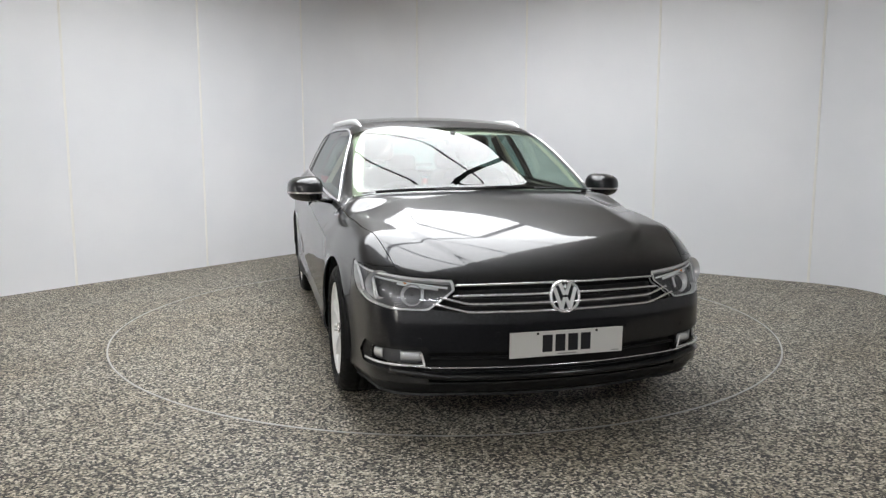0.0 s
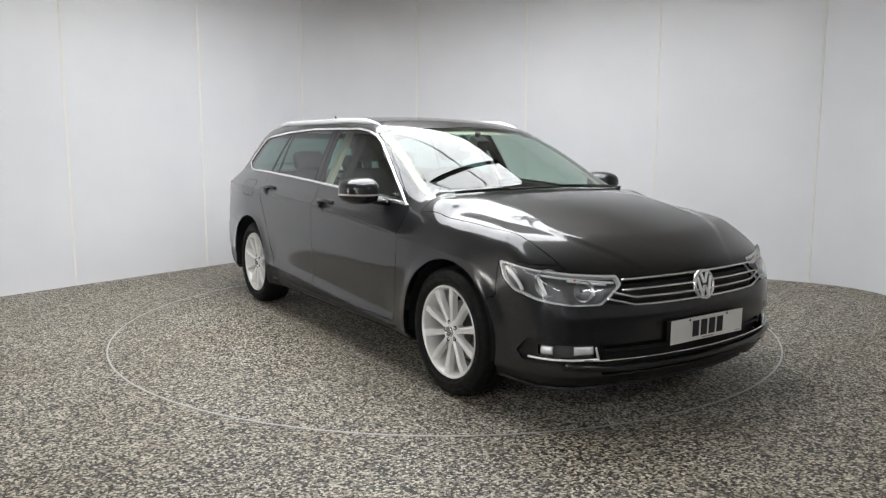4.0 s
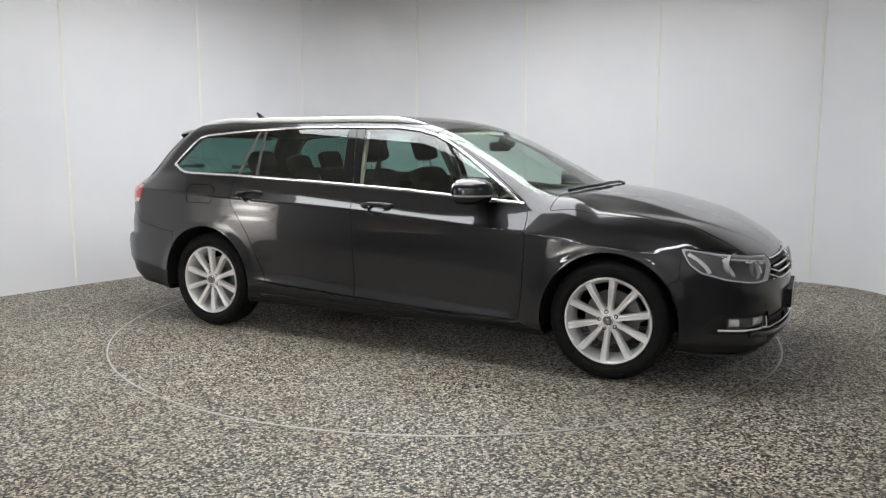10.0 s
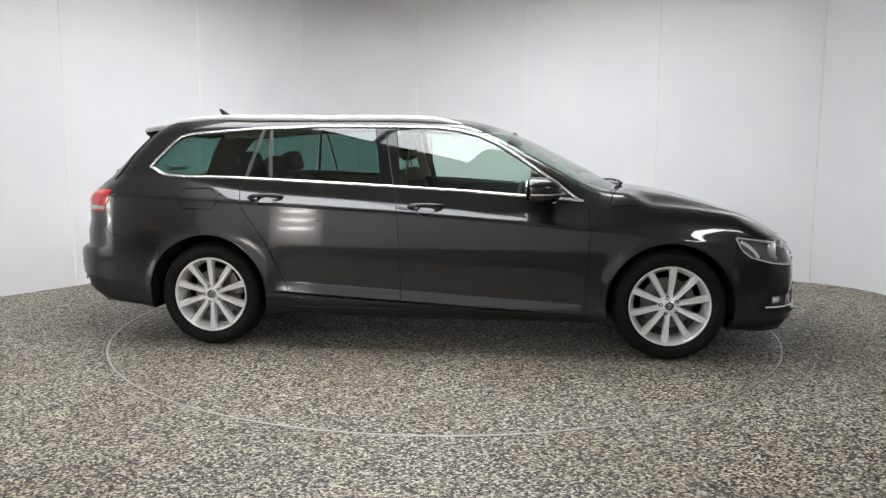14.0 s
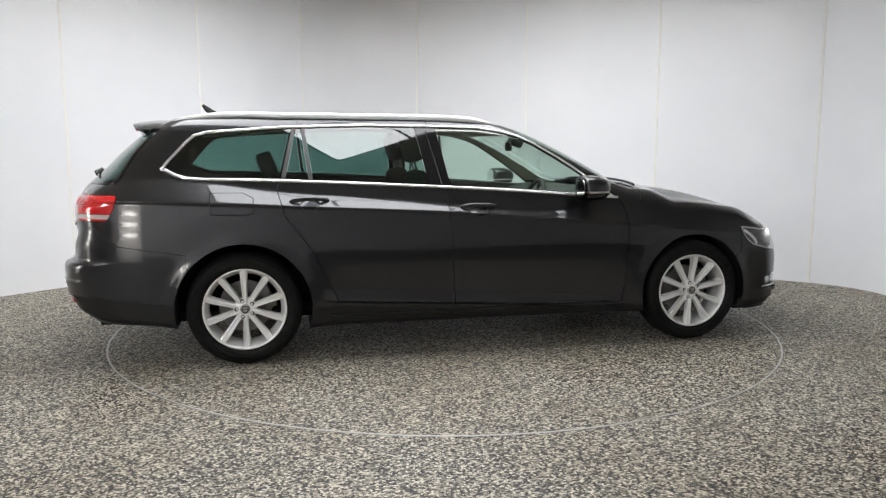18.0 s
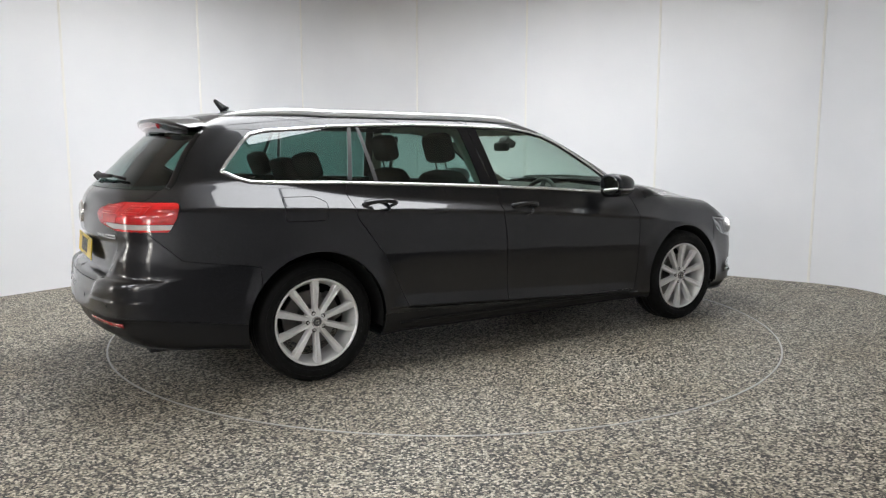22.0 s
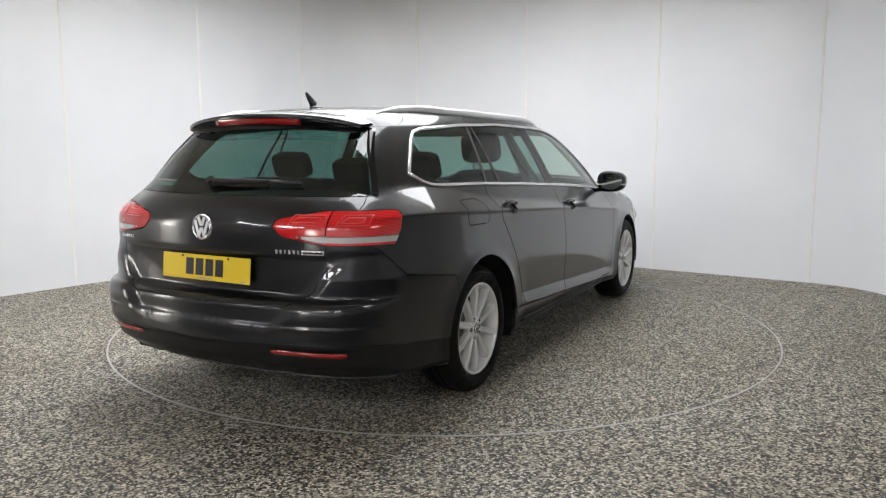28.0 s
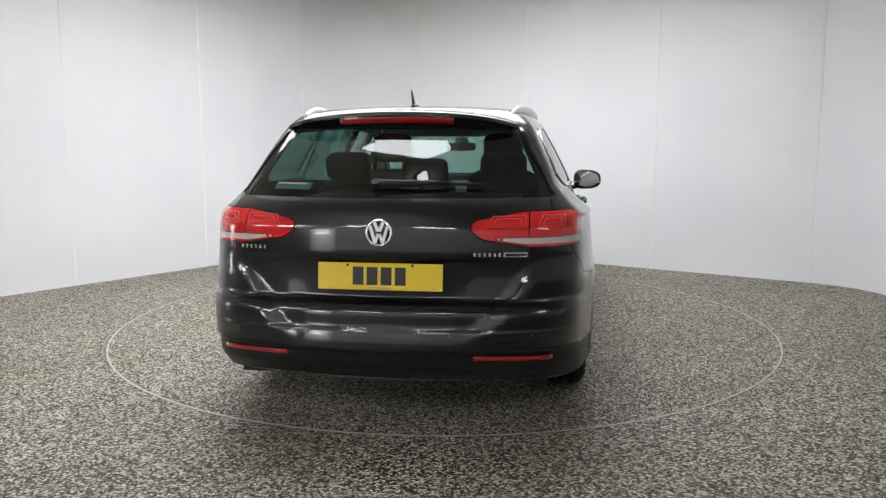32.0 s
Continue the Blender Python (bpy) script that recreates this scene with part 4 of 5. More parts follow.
def grille_bars(parent):
    for z, half, bend in ((0.657, 0.463, 0), (0.617, 0.478, 0), (0.582, 0.528, 1), (0.549, 0.560, 1)):
        pts = []
        for i in range(41):
            y = half * (2 * i / 40 - 1)
            zz = z + (0.24 * max(0, abs(y) - 0.415) if bend else -0.01 * y * y)
            p = at_front(y, zz, 0.002)
            pts.append((p, normal_at(p)))
        if z == 0.657:
            part("grille_bar", strip_on(pts, 0.011, 0.008), CHROME, parent, smooth=True)
        else:
            for q in (-1, 1):
                side = [e for e in pts if e[0].y * q >= 0.0]
                part("grille_bar", strip_on(side, 0.0115, 0.007), CHROME, parent, smooth=True)
    for z in (0.637, 0.600, 0.566):
        pts = []
        for i in range(31):
            p = at_front(0.45 * (2 * i / 30 - 1), z, -0.02)
            pts.append((p, normal_at(p)))
        part("grille_slat", strip_on(pts, 0.02, 0.008), BLACK, parent, smooth=True)
    pts = []
    for i in range(49):
        y = 0.665 * (2 * i / 48 - 1)
        p = at_front(y, 0.314 + 0.10 * max(0, abs(y) - 0.585), 0.004)
        pts.append((p, normal_at(p)))
    part("bumper_strip", strip_on(pts, 0.008, 0.006), CHROME, parent, "thin chrome strip across the lower intake", smooth=True)
    pts = []
    for i in range(49):
        y = 0.74 * (2 * i / 48 - 1)
        p = at_front(y, 0.272 + 0.10 * max(0, abs(y) - 0.50), -0.004)
        pts.append((p, Vector((0.95, 0.25 * y, 0.25)).normalized()))
    part("bumper_lip", strip_on(pts, 0.034, 0.024, 8), PAINT, parent, "body-coloured lip under the intake", smooth=True)
    for z in (0.352, 0.292):
        pts = []
        for i in range(31):
            p = at_front(0.575 * (2 * i / 30 - 1), z, -0.018)
            pts.append((p, normal_at(p)))
        part("intake_slat", strip_on(pts, 0.012, 0.010), BLACK, parent, smooth=True)


def lamp_inside(housing, sd):
    """Reflector bowls, light bars and the bulb cover of a headlamp."""
    for y, z, r in ((0.775, 0.656, 0.058), (0.645, 0.624, 0.045)):
        p = at_front(sd * y, z, -0.022)
        d = (Vector((0.93, sd * 0.32, 0.10))).normalized()
        m = frame_at(p, d)
        part("reflector_bowl", lathe([(0.004, -0.045), (r * 0.5, -0.035), (r * 0.85, -0.012), (r, 0.010), (r * 1.06, 0.012)], 36, m), LAMP_BOWL, housing, smooth=True)
        part("bulb_cover", lathe([(0.0005, -0.006), (r * 0.22, -0.010), (r * 0.28, -0.03)], 24, m), LAMP_DARK, housing, smooth=True)
    # white light bars
    def bar(y0, z0, y1, z1, w):
        pts = []
        for i in range(13):
            t = i / 12
            p = at_front(sd * (y0 + (y1 - y0) * t), z0 + (z1 - z0) * t, -0.016)
            pts.append((p, normal_at(p)))
        part("light_bar", strip_on(pts, w, 0.006), LAMP_WHITE, housing, smooth=True)
    bar(0.838, 0.704, 0.828, 0.608, 0.020)
    bar(0.797, 0.684, 0.786, 0.600, 0.017)
    bar(0.792, 0.688, 0.495, 0.652, 0.010)
    bar(0.700, 0.668, 0.535, 0.646, 0.012)
    bar(0.600, 0.646, 0.606, 0.600, 0.013)
    p = at_front(sd * 0.66, 0.672, -0.02)
    part("amber_bulb", rod(0.006, 0.006, 0.03, frame_at(p, (0.3, sd, 0)), 12), AMBER, housing)


def lamp_loops(outer, inner, sd):
    """The brighter guides inside the tail lamps."""
    for par, y0, y1 in ((inner, 0.435, 0.585), (outer, 0.635, 0.745)):
        for z0, z1 in ((0.918, 0.958), (0.928, 0.948)):
            d = 0.0 if z0 < 0.92 else 0.018
            loop = [(y0 + d, z0), (y1 - d, z0), (y1 - d, z1), (y0 + d + 0.02, z1), (y0 + d, z0)]
            for (ya, za), (yb, zb) in zip(loop, loop[1:]):
                pts = []
                for i in range(6):
                    t = i / 5
                    p = at_rear(sd * (ya + (yb - ya) * t), za + (zb - za) * t, 0.0015)
                    pts.append((p, normal_at(p)))
                part("light_guide", strip_on(pts, 0.004, 0.0022, 4), RED_BRIGHT, par, smooth=True)


def door_handle(parent, x, z, sd):
    pts = []
    for i in range(17):
        t = i / 16
        xx = x + 0.105 - 0.21 * t
        lift = 0.030 * (math.sin(math.pi * t) ** 0.45) - 0.004
        p = at_side(xx, z + 0.004 * (0.5 - t), sd, lift)
        pts.append(p)
    def sec(t):
        w = 0.8 + 0.3 * abs(2 * t - 1)
        return ring_section(0.0105, 10, 1.25 * w, 0.75)
    h = part("door_handle", sweep(pts, sec, up=Vector((0, sd, 0.2))), PAINT, parent, "body-coloured bar handle", smooth=True)
    return h


def door_mirror(parent, sd):
    c = Vector((0.630, sd * 0.966, 0.994))
    bm = bmesh.new()
    bmesh.ops.create_uvsphere(bm, u_segments=40, v_segments=24, radius=1.0)
    for v in bm.verts:
        x, y, z = v.co
        e = 0.72
        v.co = Vector((math.copysign(abs(x) ** 0.9, x) * 0.132, math.copysign(abs(y) ** e, y) * 0.104, math.copysign(abs(z) ** e, z) * 0.075))
        v.co.z *= 1.0 - 0.10 * (v.co.y * sd / 0.1)
        v.co.x -= 0.55 * max(0.0, v.co.y * sd) * 0.5
        if v.co.x < -0.050:
            v.co.x = -0.050 + 0.08 * (v.co.x + 0.050)
    low = bm.copy()
    bmesh.ops.bisect_plane(bm, geom=bm.verts[:] + bm.edges[:] + bm.faces[:], plane_co=(0, 0, -0.014), plane_no=(0, 0, 1), clear_inner=True)
    bmesh.ops.bisect_plane(low, geom=low.verts[:] + low.edges[:] + low.faces[:], plane_co=(0, 0, -0.024), plane_no=(0, 0, 1), clear_outer=True)
    mid = rod(1, 1, 0.010, Matrix.Diagonal((0.131, 0.106, 1, 1)), 40)
    for v in mid.verts:
        v.co.x -= 0.55 * max(0.0, v.co.y * sd) * 0.5
        v.co.x = max(v.co.x, -0.044)
        v.co.z -= 0.019
    m = Matrix.Translation(c)
    for b in (bm, low, mid):
        bmesh.ops.transform(b, matrix=m, verts=b.verts)
    body = part("door_mirror", bm, PAINT, parent, "grey door mirror with a black foot", smooth=True)
    part("mirror_foot", low, GLOSSBLACK, body, smooth=True)
    part("indicator_strip", mid, CLEAR, body, "slim clear indicator strip", smooth=False)
    gm = Matrix.Translation(c + Vector((-0.059, -sd * 0.002, 0.002))) @ Matrix.Rotation(radians(sd * 6), 4, "Z") @ Matrix.Rotation(radians(90), 4, "Y")
    gl = rod(1, 1, 0.004, Matrix.Diagonal((0.058, 0.090, 1, 1)), 40)
    bmesh.ops.transform(gl, matrix=gm, verts=gl.verts)
    part("mirror_glass", gl, MIRROR, body, "clean mirror glass")
    a = at_side(0.70, 0.925, sd, -0.01)
    arm = sweep([a, a.lerp(c, 0.45) + Vector((0, 0, -0.020)), c + Vector((0, -sd * 0.03, -0.045))], lambda t: ring_section(0.022, 12, 1.7 - 0.5 * t, 0.8), up=Vector((0, 0, 1)))
    part("mirror_arm", arm, GLOSSBLACK, body, smooth=True)


def roof_rail(parent, sd):
    pts = []
    n = 40
    for i in range(n + 1):
        t = i / n
        x = 0.165 - 1.94 * t
        y = 0.555 + 0.026 * math.sin(math.pi * min(1, t * 1.15)) - 0.055 * max(0, t - 0.7) / 0.3
        lift = 0.016 * min(1.0, min(t / 0.10, (1 - t) / 0.20)) ** 0.75
        p = at_top(x, sd * y) + Vector((0, 0, lift - 0.004))
        pts.append(p)
    def sec(t):
        w = 0.35 + 0.65 * min(1, min(t, 1 - t) / 0.09)
        h = 0.024 * w
        return [(0.016 * w * math.cos(a), h * 0.8 * math.sin(a)) for a in (2 * math.pi * k / 12 for k in range(12))]
    part("roof_rail", sweep(pts, sec), SATIN, parent, "satin silver roof rail", smooth=True)


def spoiler(parent):
    """The lip over the rear window, black on its underside."""
    n = 36
    bm = bmesh.new()
    low = bmesh.new()
    tops, lows = [], []
    for i in range(n + 1):
        y = 0.535 * (2 * i / n - 1)
        a = at_top(-1.85, y, 0.0015)
        end = Vector((-2.062 + 0.25 * y * y + 3.5 * abs(y) ** 7, y * 0.985, 1.388 - 0.115 * y * y - 0.45 * abs(y) ** 5))
        mid = a.lerp(end, 0.55) + Vector((0, 0, 0.006 - 0.02 * y * y))
        b1 = end + Vector((0.004, 0, -0.014))
        foot = at_rear(y * 0.93, 1.318 - 0.07 * y * y, 0.004)
        tops.append([bm.verts.new(q) for q in (a, a.lerp(mid, 0.5) + Vector((0, 0, 0.004)), mid, mid.lerp(end, 0.5) + Vector((0, 0, 0.002)), end, b1)])
        lows.append([low.verts.new(q) for q in (b1, b1.lerp(foot, 0.5) + Vector((0.012, 0, 0)), foot)])
    for R, b in ((tops, bm), (lows, low)):
        for p, q in zip(R, R[1:]):
            for k in range(len(p) - 1):
                b.faces.new((p[k], q[k], q[k + 1], p[k + 1]))
        bmesh.ops.recalc_face_normals(b, faces=b.faces)
    part("roof_spoiler", bm, PAINT, parent, "body-coloured roof spoiler", smooth=True)
    u = part("spoiler_underside", low, GLOSSBLACK, parent, "glossy black spoiler underside", smooth=True)
    pts = []
    for i in range(25):
        y = 0.257 * (2 * i / 24 - 1)
        b1 = Vector((-2.062 + 0.25 * y * y + 0.004, y * 1.02, 1.390 - 0.115 * y * y - 0.014))
        foot = at_rear(y * 0.93, 1.318 - 0.07 * y * y, 0.004)
        p = b1.lerp(foot, 0.26) + Vector((0.006, 0, 0))
        pts.append((p, Vector((-0.9, 0, -0.3)).normalized()))
    part("high_brake_lamp", strip_on(pts, 0.042, 0.010), RED_DEEP, parent, "long dark red brake lamp", smooth=True)


def wipers(parent):
    for y0, y1, x1 in ((-0.62, 0.02, 0.0), (-0.02, 0.60, 0.0)):
        pts = []
        for i in range(15):
            t = i / 14
            y = y0 + (y1 - y0) * t
            pts.append(at_top(1.075 + 0.095 * (1 - (y / 0.75) ** 2) - 0.05 * (1 - t) * 0.3, y, 0.014))
        part("wiper_blade", sweep(pts, ring_section(0.006, 6, 0.8, 1.5)), BLACK, parent, smooth=True)
        arm = [at_top(1.09 + 0.085 * (1 - (y / 0.75) ** 2), y, 0.013) for y in (y1 + 0.02, y1 - 0.08, y1 - 0.2, y1 - 0.32)]
        part("wiper_arm", sweep(arm, ring_section(0.008, 8, 1.2, 0.7)), BLACK, parent, smooth=True)
    part("wiper_pivot", rod(0.016, 0.012, 0.02, Matrix.Translation(at_top(1.12, 0.60, 0.006)), 16), BLACK, parent)
    # the scuttle under the blades
    bm = bmesh.new()
    rows = []
    for i in range(41):
        y = 0.72 * (2 * i / 40 - 1)
        k = 0.115 * (1 - (y / 0.75) ** 2)
        rows.append([bm.verts.new(q) for q in (at_top(1.015 + k, y, -0.012), at_top(1.05 + k, y, -0.016), at_top(1.085 + k, y, -0.020))])
    for p, q in zip(rows, rows[1:]):
        for j in range(2):
            bm.faces.new((p[j], q[j], q[j + 1], p[j + 1]))
    part("scuttle", bm, BLACK, parent, "black plastic scuttle panel", smooth=True)


def rear_wiper(parent):
    a, b = at_rear(0.03, 1.070, 0.022), at_rear(-0.27, 1.073, 0.024)
    path = [a.lerp(b, t) + Vector((-0.010 * math.sin(math.pi * t), 0, 0)) for t in (0, 0.12, 0.3, 0.55, 0.8, 1.0)]
    body = part("rear_wiper", sweep(path, lambda t: ring_section(0.021 - 0.013 * t, 12, 0.8, 1.0)), BLACK, parent, "black rear wiper arm", smooth=True)
    c = at_rear(-0.415, 1.068, 0.016)
    part("wiper_blade", sweep([b + Vector((0, 0.03, 0)), b.lerp(c, 0.5), c], ring_section(0.008, 8, 0.8, 1.0)), BLACK, body, smooth=True)
    part("wiper_pivot", rod(0.024, 0.018, 0.035, frame_at(a, normal_at(a)), 20), BLACK, body)


def antenna(parent):
    p = at_top(-1.575, 0)
    bm = bmesh.new()
    bmesh.ops.create_uvsphere(bm, u_segments=20, v_segments=10, radius=1.0, matrix=Matrix.Translation(p + Vector((0, 0, -0.002))) @ Matrix.Diagonal((0.055, 0.022, 0.014, 1)))
    part("antenna_base", bm, GLOSSBLACK, parent, smooth=True)
    tip = Vector((-1.66, 0, 1.512))
    foot = p + Vector((-0.018, 0, 0.006))
    part("antenna_mast", sweep([foot, foot.lerp(tip, 0.3), foot.lerp(tip, 0.7), tip], lambda t: ring_section(0.014 - 0.010 * t, 10, 0.6, 2.2), up=Vector((1, 0, 0.2))), GLOSSBLACK, parent, "short black roof antenna", smooth=True)


# ------------------------------------------------------------- the cabin
def cushion(sx, sy, sz, m, r):
    bm = bmesh.new()
    bmesh.ops.create_cube(bm, size=1.0)
    bmesh.ops.subdivide_edges(bm, edges=bm.edges[:], cuts=6, use_grid_fill=True)
    for v in bm.verts:
        p = v.co * 2
        l = (abs(p.x) ** 5 + abs(p.y) ** 5 + abs(p.z) ** 5) ** 0.2
        v.co = Vector((p.x / l * sx / 2, p.y / l * sy / 2, p.z / l * sz / 2)) if l > 0 else v.co
        v.co *= 1.0
    bmesh.ops.transform(bm, matrix=m, verts=bm.verts)
    return bm


def seat(parent, x, y, name="front_seat"):
    s = part(name, cushion(0.52, 0.52, 0.16, Matrix.Translation((x + 0.05, y, 0.47)) @ Matrix.Rotation(radians(-6), 4, "Y"), 0.05), FABRIC, parent, "charcoal fabric seat", smooth=True)
    lean = Matrix.Translation((x - 0.20, y, 0.52)) @ Matrix.Rotation(radians(-16), 4, "Y")
    part("backrest", cushion(0.15, 0.50, 0.60, lean @ Matrix.Translation((0, 0, 0.29)), 0.05), FABRIC, s, smooth=True)
    for q in (-0.20, 0.20):
        part("side_bolster", cushion(0.18, 0.11, 0.46, lean @ Matrix.Translation((0.05, q, 0.26)), 0.04), FABRIC, s, smooth=True)
    part("headrest", cushion(0.105, 0.255, 0.185, lean @ Matrix.Translation((0.03, 0, 0.735)), 0.04), FABRIC, s, smooth=True)
    for q in (-0.06, 0.06):
        part("headrest_post", rod(0.006, 0.006, 0.14, lean @ Matrix.Translation((0.02, q, 0.62)), 10), CHROME, s)


def cabin(parent, s):
    part("cabin_floor", box(3.7, 1.36, 0.05, Matrix.Translation((-0.35, 0, 0.26))), CARPET, parent)
    part("bulkhead", box(0.05, 1.40, 0.55, Matrix.Translation((1.05, 0, 0.55))), CARPET, parent)
    part("engine_block", box(0.95, 0.96, 0.42, Matrix.Translation((1.55, 0, 0.48)), 0.02), DARK, parent, "dark engine bay filling")
    part("boot_floor", box(1.15, 0.98, 0.06, Matrix.Translation((-1.75, 0, 0.62))), CARPET, parent)
    part("luggage_cover", box(0.95, 1.08, 0.02, Matrix.Translation((-1.72, 0, 0.985)), 0.005), DASH, parent, "dark luggage cover")
    # headliner and the pillars' inner faces
    s.panel("headliner", ["roof"], CREAM, parent, gap=0.02, lip=0.0, raised=-0.035, label="cream roof lining")
    for sd in (-1, 1):
        s.panel("windscreen_pillar_trim", ["wing", "body", "bonnet", "front_door"], CREAM, parent, gap=0.0, lip=0.0, raised=-0.022, side=sd,
                keep=lambda x, y, z: z > 0.965 + 0.02 and -0.2 < x < 1.12 and (z > 1.0 or x > 0.75), label="cream pillar trim")
        s.panel("windscreen_edge_trim", ["windscreen"], CREAM, parent, gap=0.0, lip=0.0, raised=-0.025, side=sd,
                keep=lambda x, y, z: abs(y) > 0.735 - 0.30 * (z - 0.967) - 0.055 or z > 1.345, label="cream lining beside the windscreen")
        s.panel("rear_pillar_trim", ["body", "rear_door"], DASH, parent, gap=0.0, lip=0.0, raised=-0.03, side=sd, keep=lambda x, y, z: z > 1.0 and x < -0.25)
        s.panel("front_door_card", ["front_door"], BEIGE, parent, gap=0.0, lip=0.0, raised=-0.07, side=sd, keep=lambda x, y, z: z < 0.97, label="beige door lining")
        s.panel("rear_door_card", ["rear_door"], DASH, parent, gap=0.0, lip=0.0, raised=-0.07, side=sd, keep=lambda x, y, z: z < 1.02)
        part("door_top", box(0.95, 0.06, 0.05, Matrix.Translation((0.30, sd * 0.755, 0.945)) @ Matrix.Rotation(radians(3), 4, "Y"), 0.015), DASH, parent)
        part("door_insert", box(0.62, 0.012, 0.035, Matrix.Translation((0.30, sd * 0.728, 0.905)) @ Matrix.Rotation(radians(3), 4, "Y"), 0.004), SATIN_GREY, parent)
        part("belt_pillar", box(0.07, 0.03, 0.42, Matrix.Translation((-0.285, sd * 0.632, 1.16)) @ Matrix.Rotation(radians(sd * 31), 4, "X") @ Matrix.Rotation(radians(-10), 4, "Y"), 0.012), CREAM, parent, "cream middle pillar lining")
        part("seat_belt", box(0.004, 0.045, 0.52, Matrix.Translation((-0.19, sd * 0.60, 1.08)) @ Matrix.Rotation(radians(sd * 27), 4, "X")), FABRIC, parent)
    # dashboard
    bm = bmesh.new()
    rows = []
    prof = [(1.06, 0.940), (0.92, 0.962), (0.76, 0.955), (0.64, 0.925), (0.60, 0.88), (0.62, 0.70), (0.70, 0.55)]
    for i in range(25):
        y = 0.70 * (2 * i / 24 - 1)
        hump = 0.035 * math.exp(-((y + 0.36) / 0.17) ** 2)
        rows.append([bm.verts.new((x + 0.06 * (1 - (y / 0.7) ** 2) * (x > 0.9), y, z + (hump if 0.62 < x < 0.9 else 0))) for x, z in prof])
    for p, q in zip(rows, rows[1:]):
        for j in range(len(prof) - 1):
            bm.faces.new((p[j], q[j], q[j + 1], p[j + 1]))
    dash = part("dashboard", bm, DASH, parent, "dark dashboard", smooth=True)
    part("dash_trim", box(0.012, 1.30, 0.04, Matrix.Translation((0.596, 0, 0.86)), 0.004), SATIN_GREY, dash)
    part("centre_screen", box(0.015, 0.24, 0.14, Matrix.Translation((0.598, 0, 0.80)), 0.006), GLOSSBLACK, dash)
    part("console", box(0.75, 0.20, 0.24, Matrix.Translation((0.25, 0, 0.47)), 0.03), DASH, parent)
    # steering wheel on the car's right
    m = Matrix.Translation((0.455, -0.365, 0.845)) @ Matrix.Rotation(radians(-66), 4, "Y")
    ring = [m @ Vector((0.185 * math.cos(a), 0.185 * math.sin(a), 0)) for a in (2 * math.pi * k / 48 for k in range(48))]
    sw = part("steering_wheel", sweep(ring, ring_section(0.015, 10), closed=True, up=m.to_3x3() @ Vector((0, 0, 1))), DASH, parent, "dark leather steering wheel", smooth=True)
    part("wheel_boss", cushion(0.15, 0.19, 0.06, m @ Matrix.Translation((0, 0, 0.01)), 0.03), DASH, sw, smooth=True)
    for a in (-8, 188, 270):
        part("wheel_spoke", box(0.13, 0.035, 0.016, m @ Matrix.Rotation(radians(a + 90), 4, "Z") @ Matrix.Translation((0.12, 0, 0)), 0.006), SATIN_GREY, sw)
    part("steering_column", rod(0.04, 0.04, 0.25, m @ Matrix.Translation((0, 0, -0.14)), 16), DASH, sw)
    # mirror on the windscreen
    mm = Matrix.Translation((0.42, 0.0, 1.245)) @ Matrix.Rotation(radians(-12), 4, "Z")
    mir = part("cabin_mirror", cushion(0.035, 0.23, 0.065, mm, 0.02), DASH, parent, "dark cabin mirror", smooth=True)
    part("mirror_stem", rod(0.012, 0.018, 0.09, mm @ Matrix.Translation((0.03, 0, 0.05)) @ Matrix.Rotation(radians(30), 4, "Y"), 12), DASH, mir)
    part("sensor_box", box(0.09, 0.10, 0.05, Matrix.Translation((0.47, 0, 1.275)) @ Matrix.Rotation(radians(25), 4, "Y"), 0.015), DASH, parent)
    for y in (-0.37, 0.37):
        seat(parent, 0.02, y)
    bench = part("rear_bench", cushion(0.55, 1.26, 0.18, Matrix.Translation((-0.80, 0, 0.48)), 0.05), FABRIC, parent, "charcoal fabric rear bench", smooth=True)
    for y, w in ((-0.43, 0.42), (0.0, 0.36), (0.43, 0.42)):
        lean = Matrix.Translation((-1.05, y, 0.52)) @ Matrix.Rotation(radians(-20), 4, "Y")
        part("rear_backrest", cushion(0.16, w, 0.58, lean @ Matrix.Translation((0, 0, 0.27)), 0.05), FABRIC, bench, smooth=True)
        h = 0.60 if y else 0.565
        part("rear_headrest", cushion(0.09, 0.25, 0.15, lean @ Matrix.Translation((0.01, 0, h + 0.05)), 0.04), FABRIC, bench, smooth=True)
        for q in (-0.05, 0.05):
            part("headrest_post", rod(0.006, 0.006, 0.10, lean @ Matrix.Translation((0.0, q, h - 0.02)), 8), CHROME, bench)


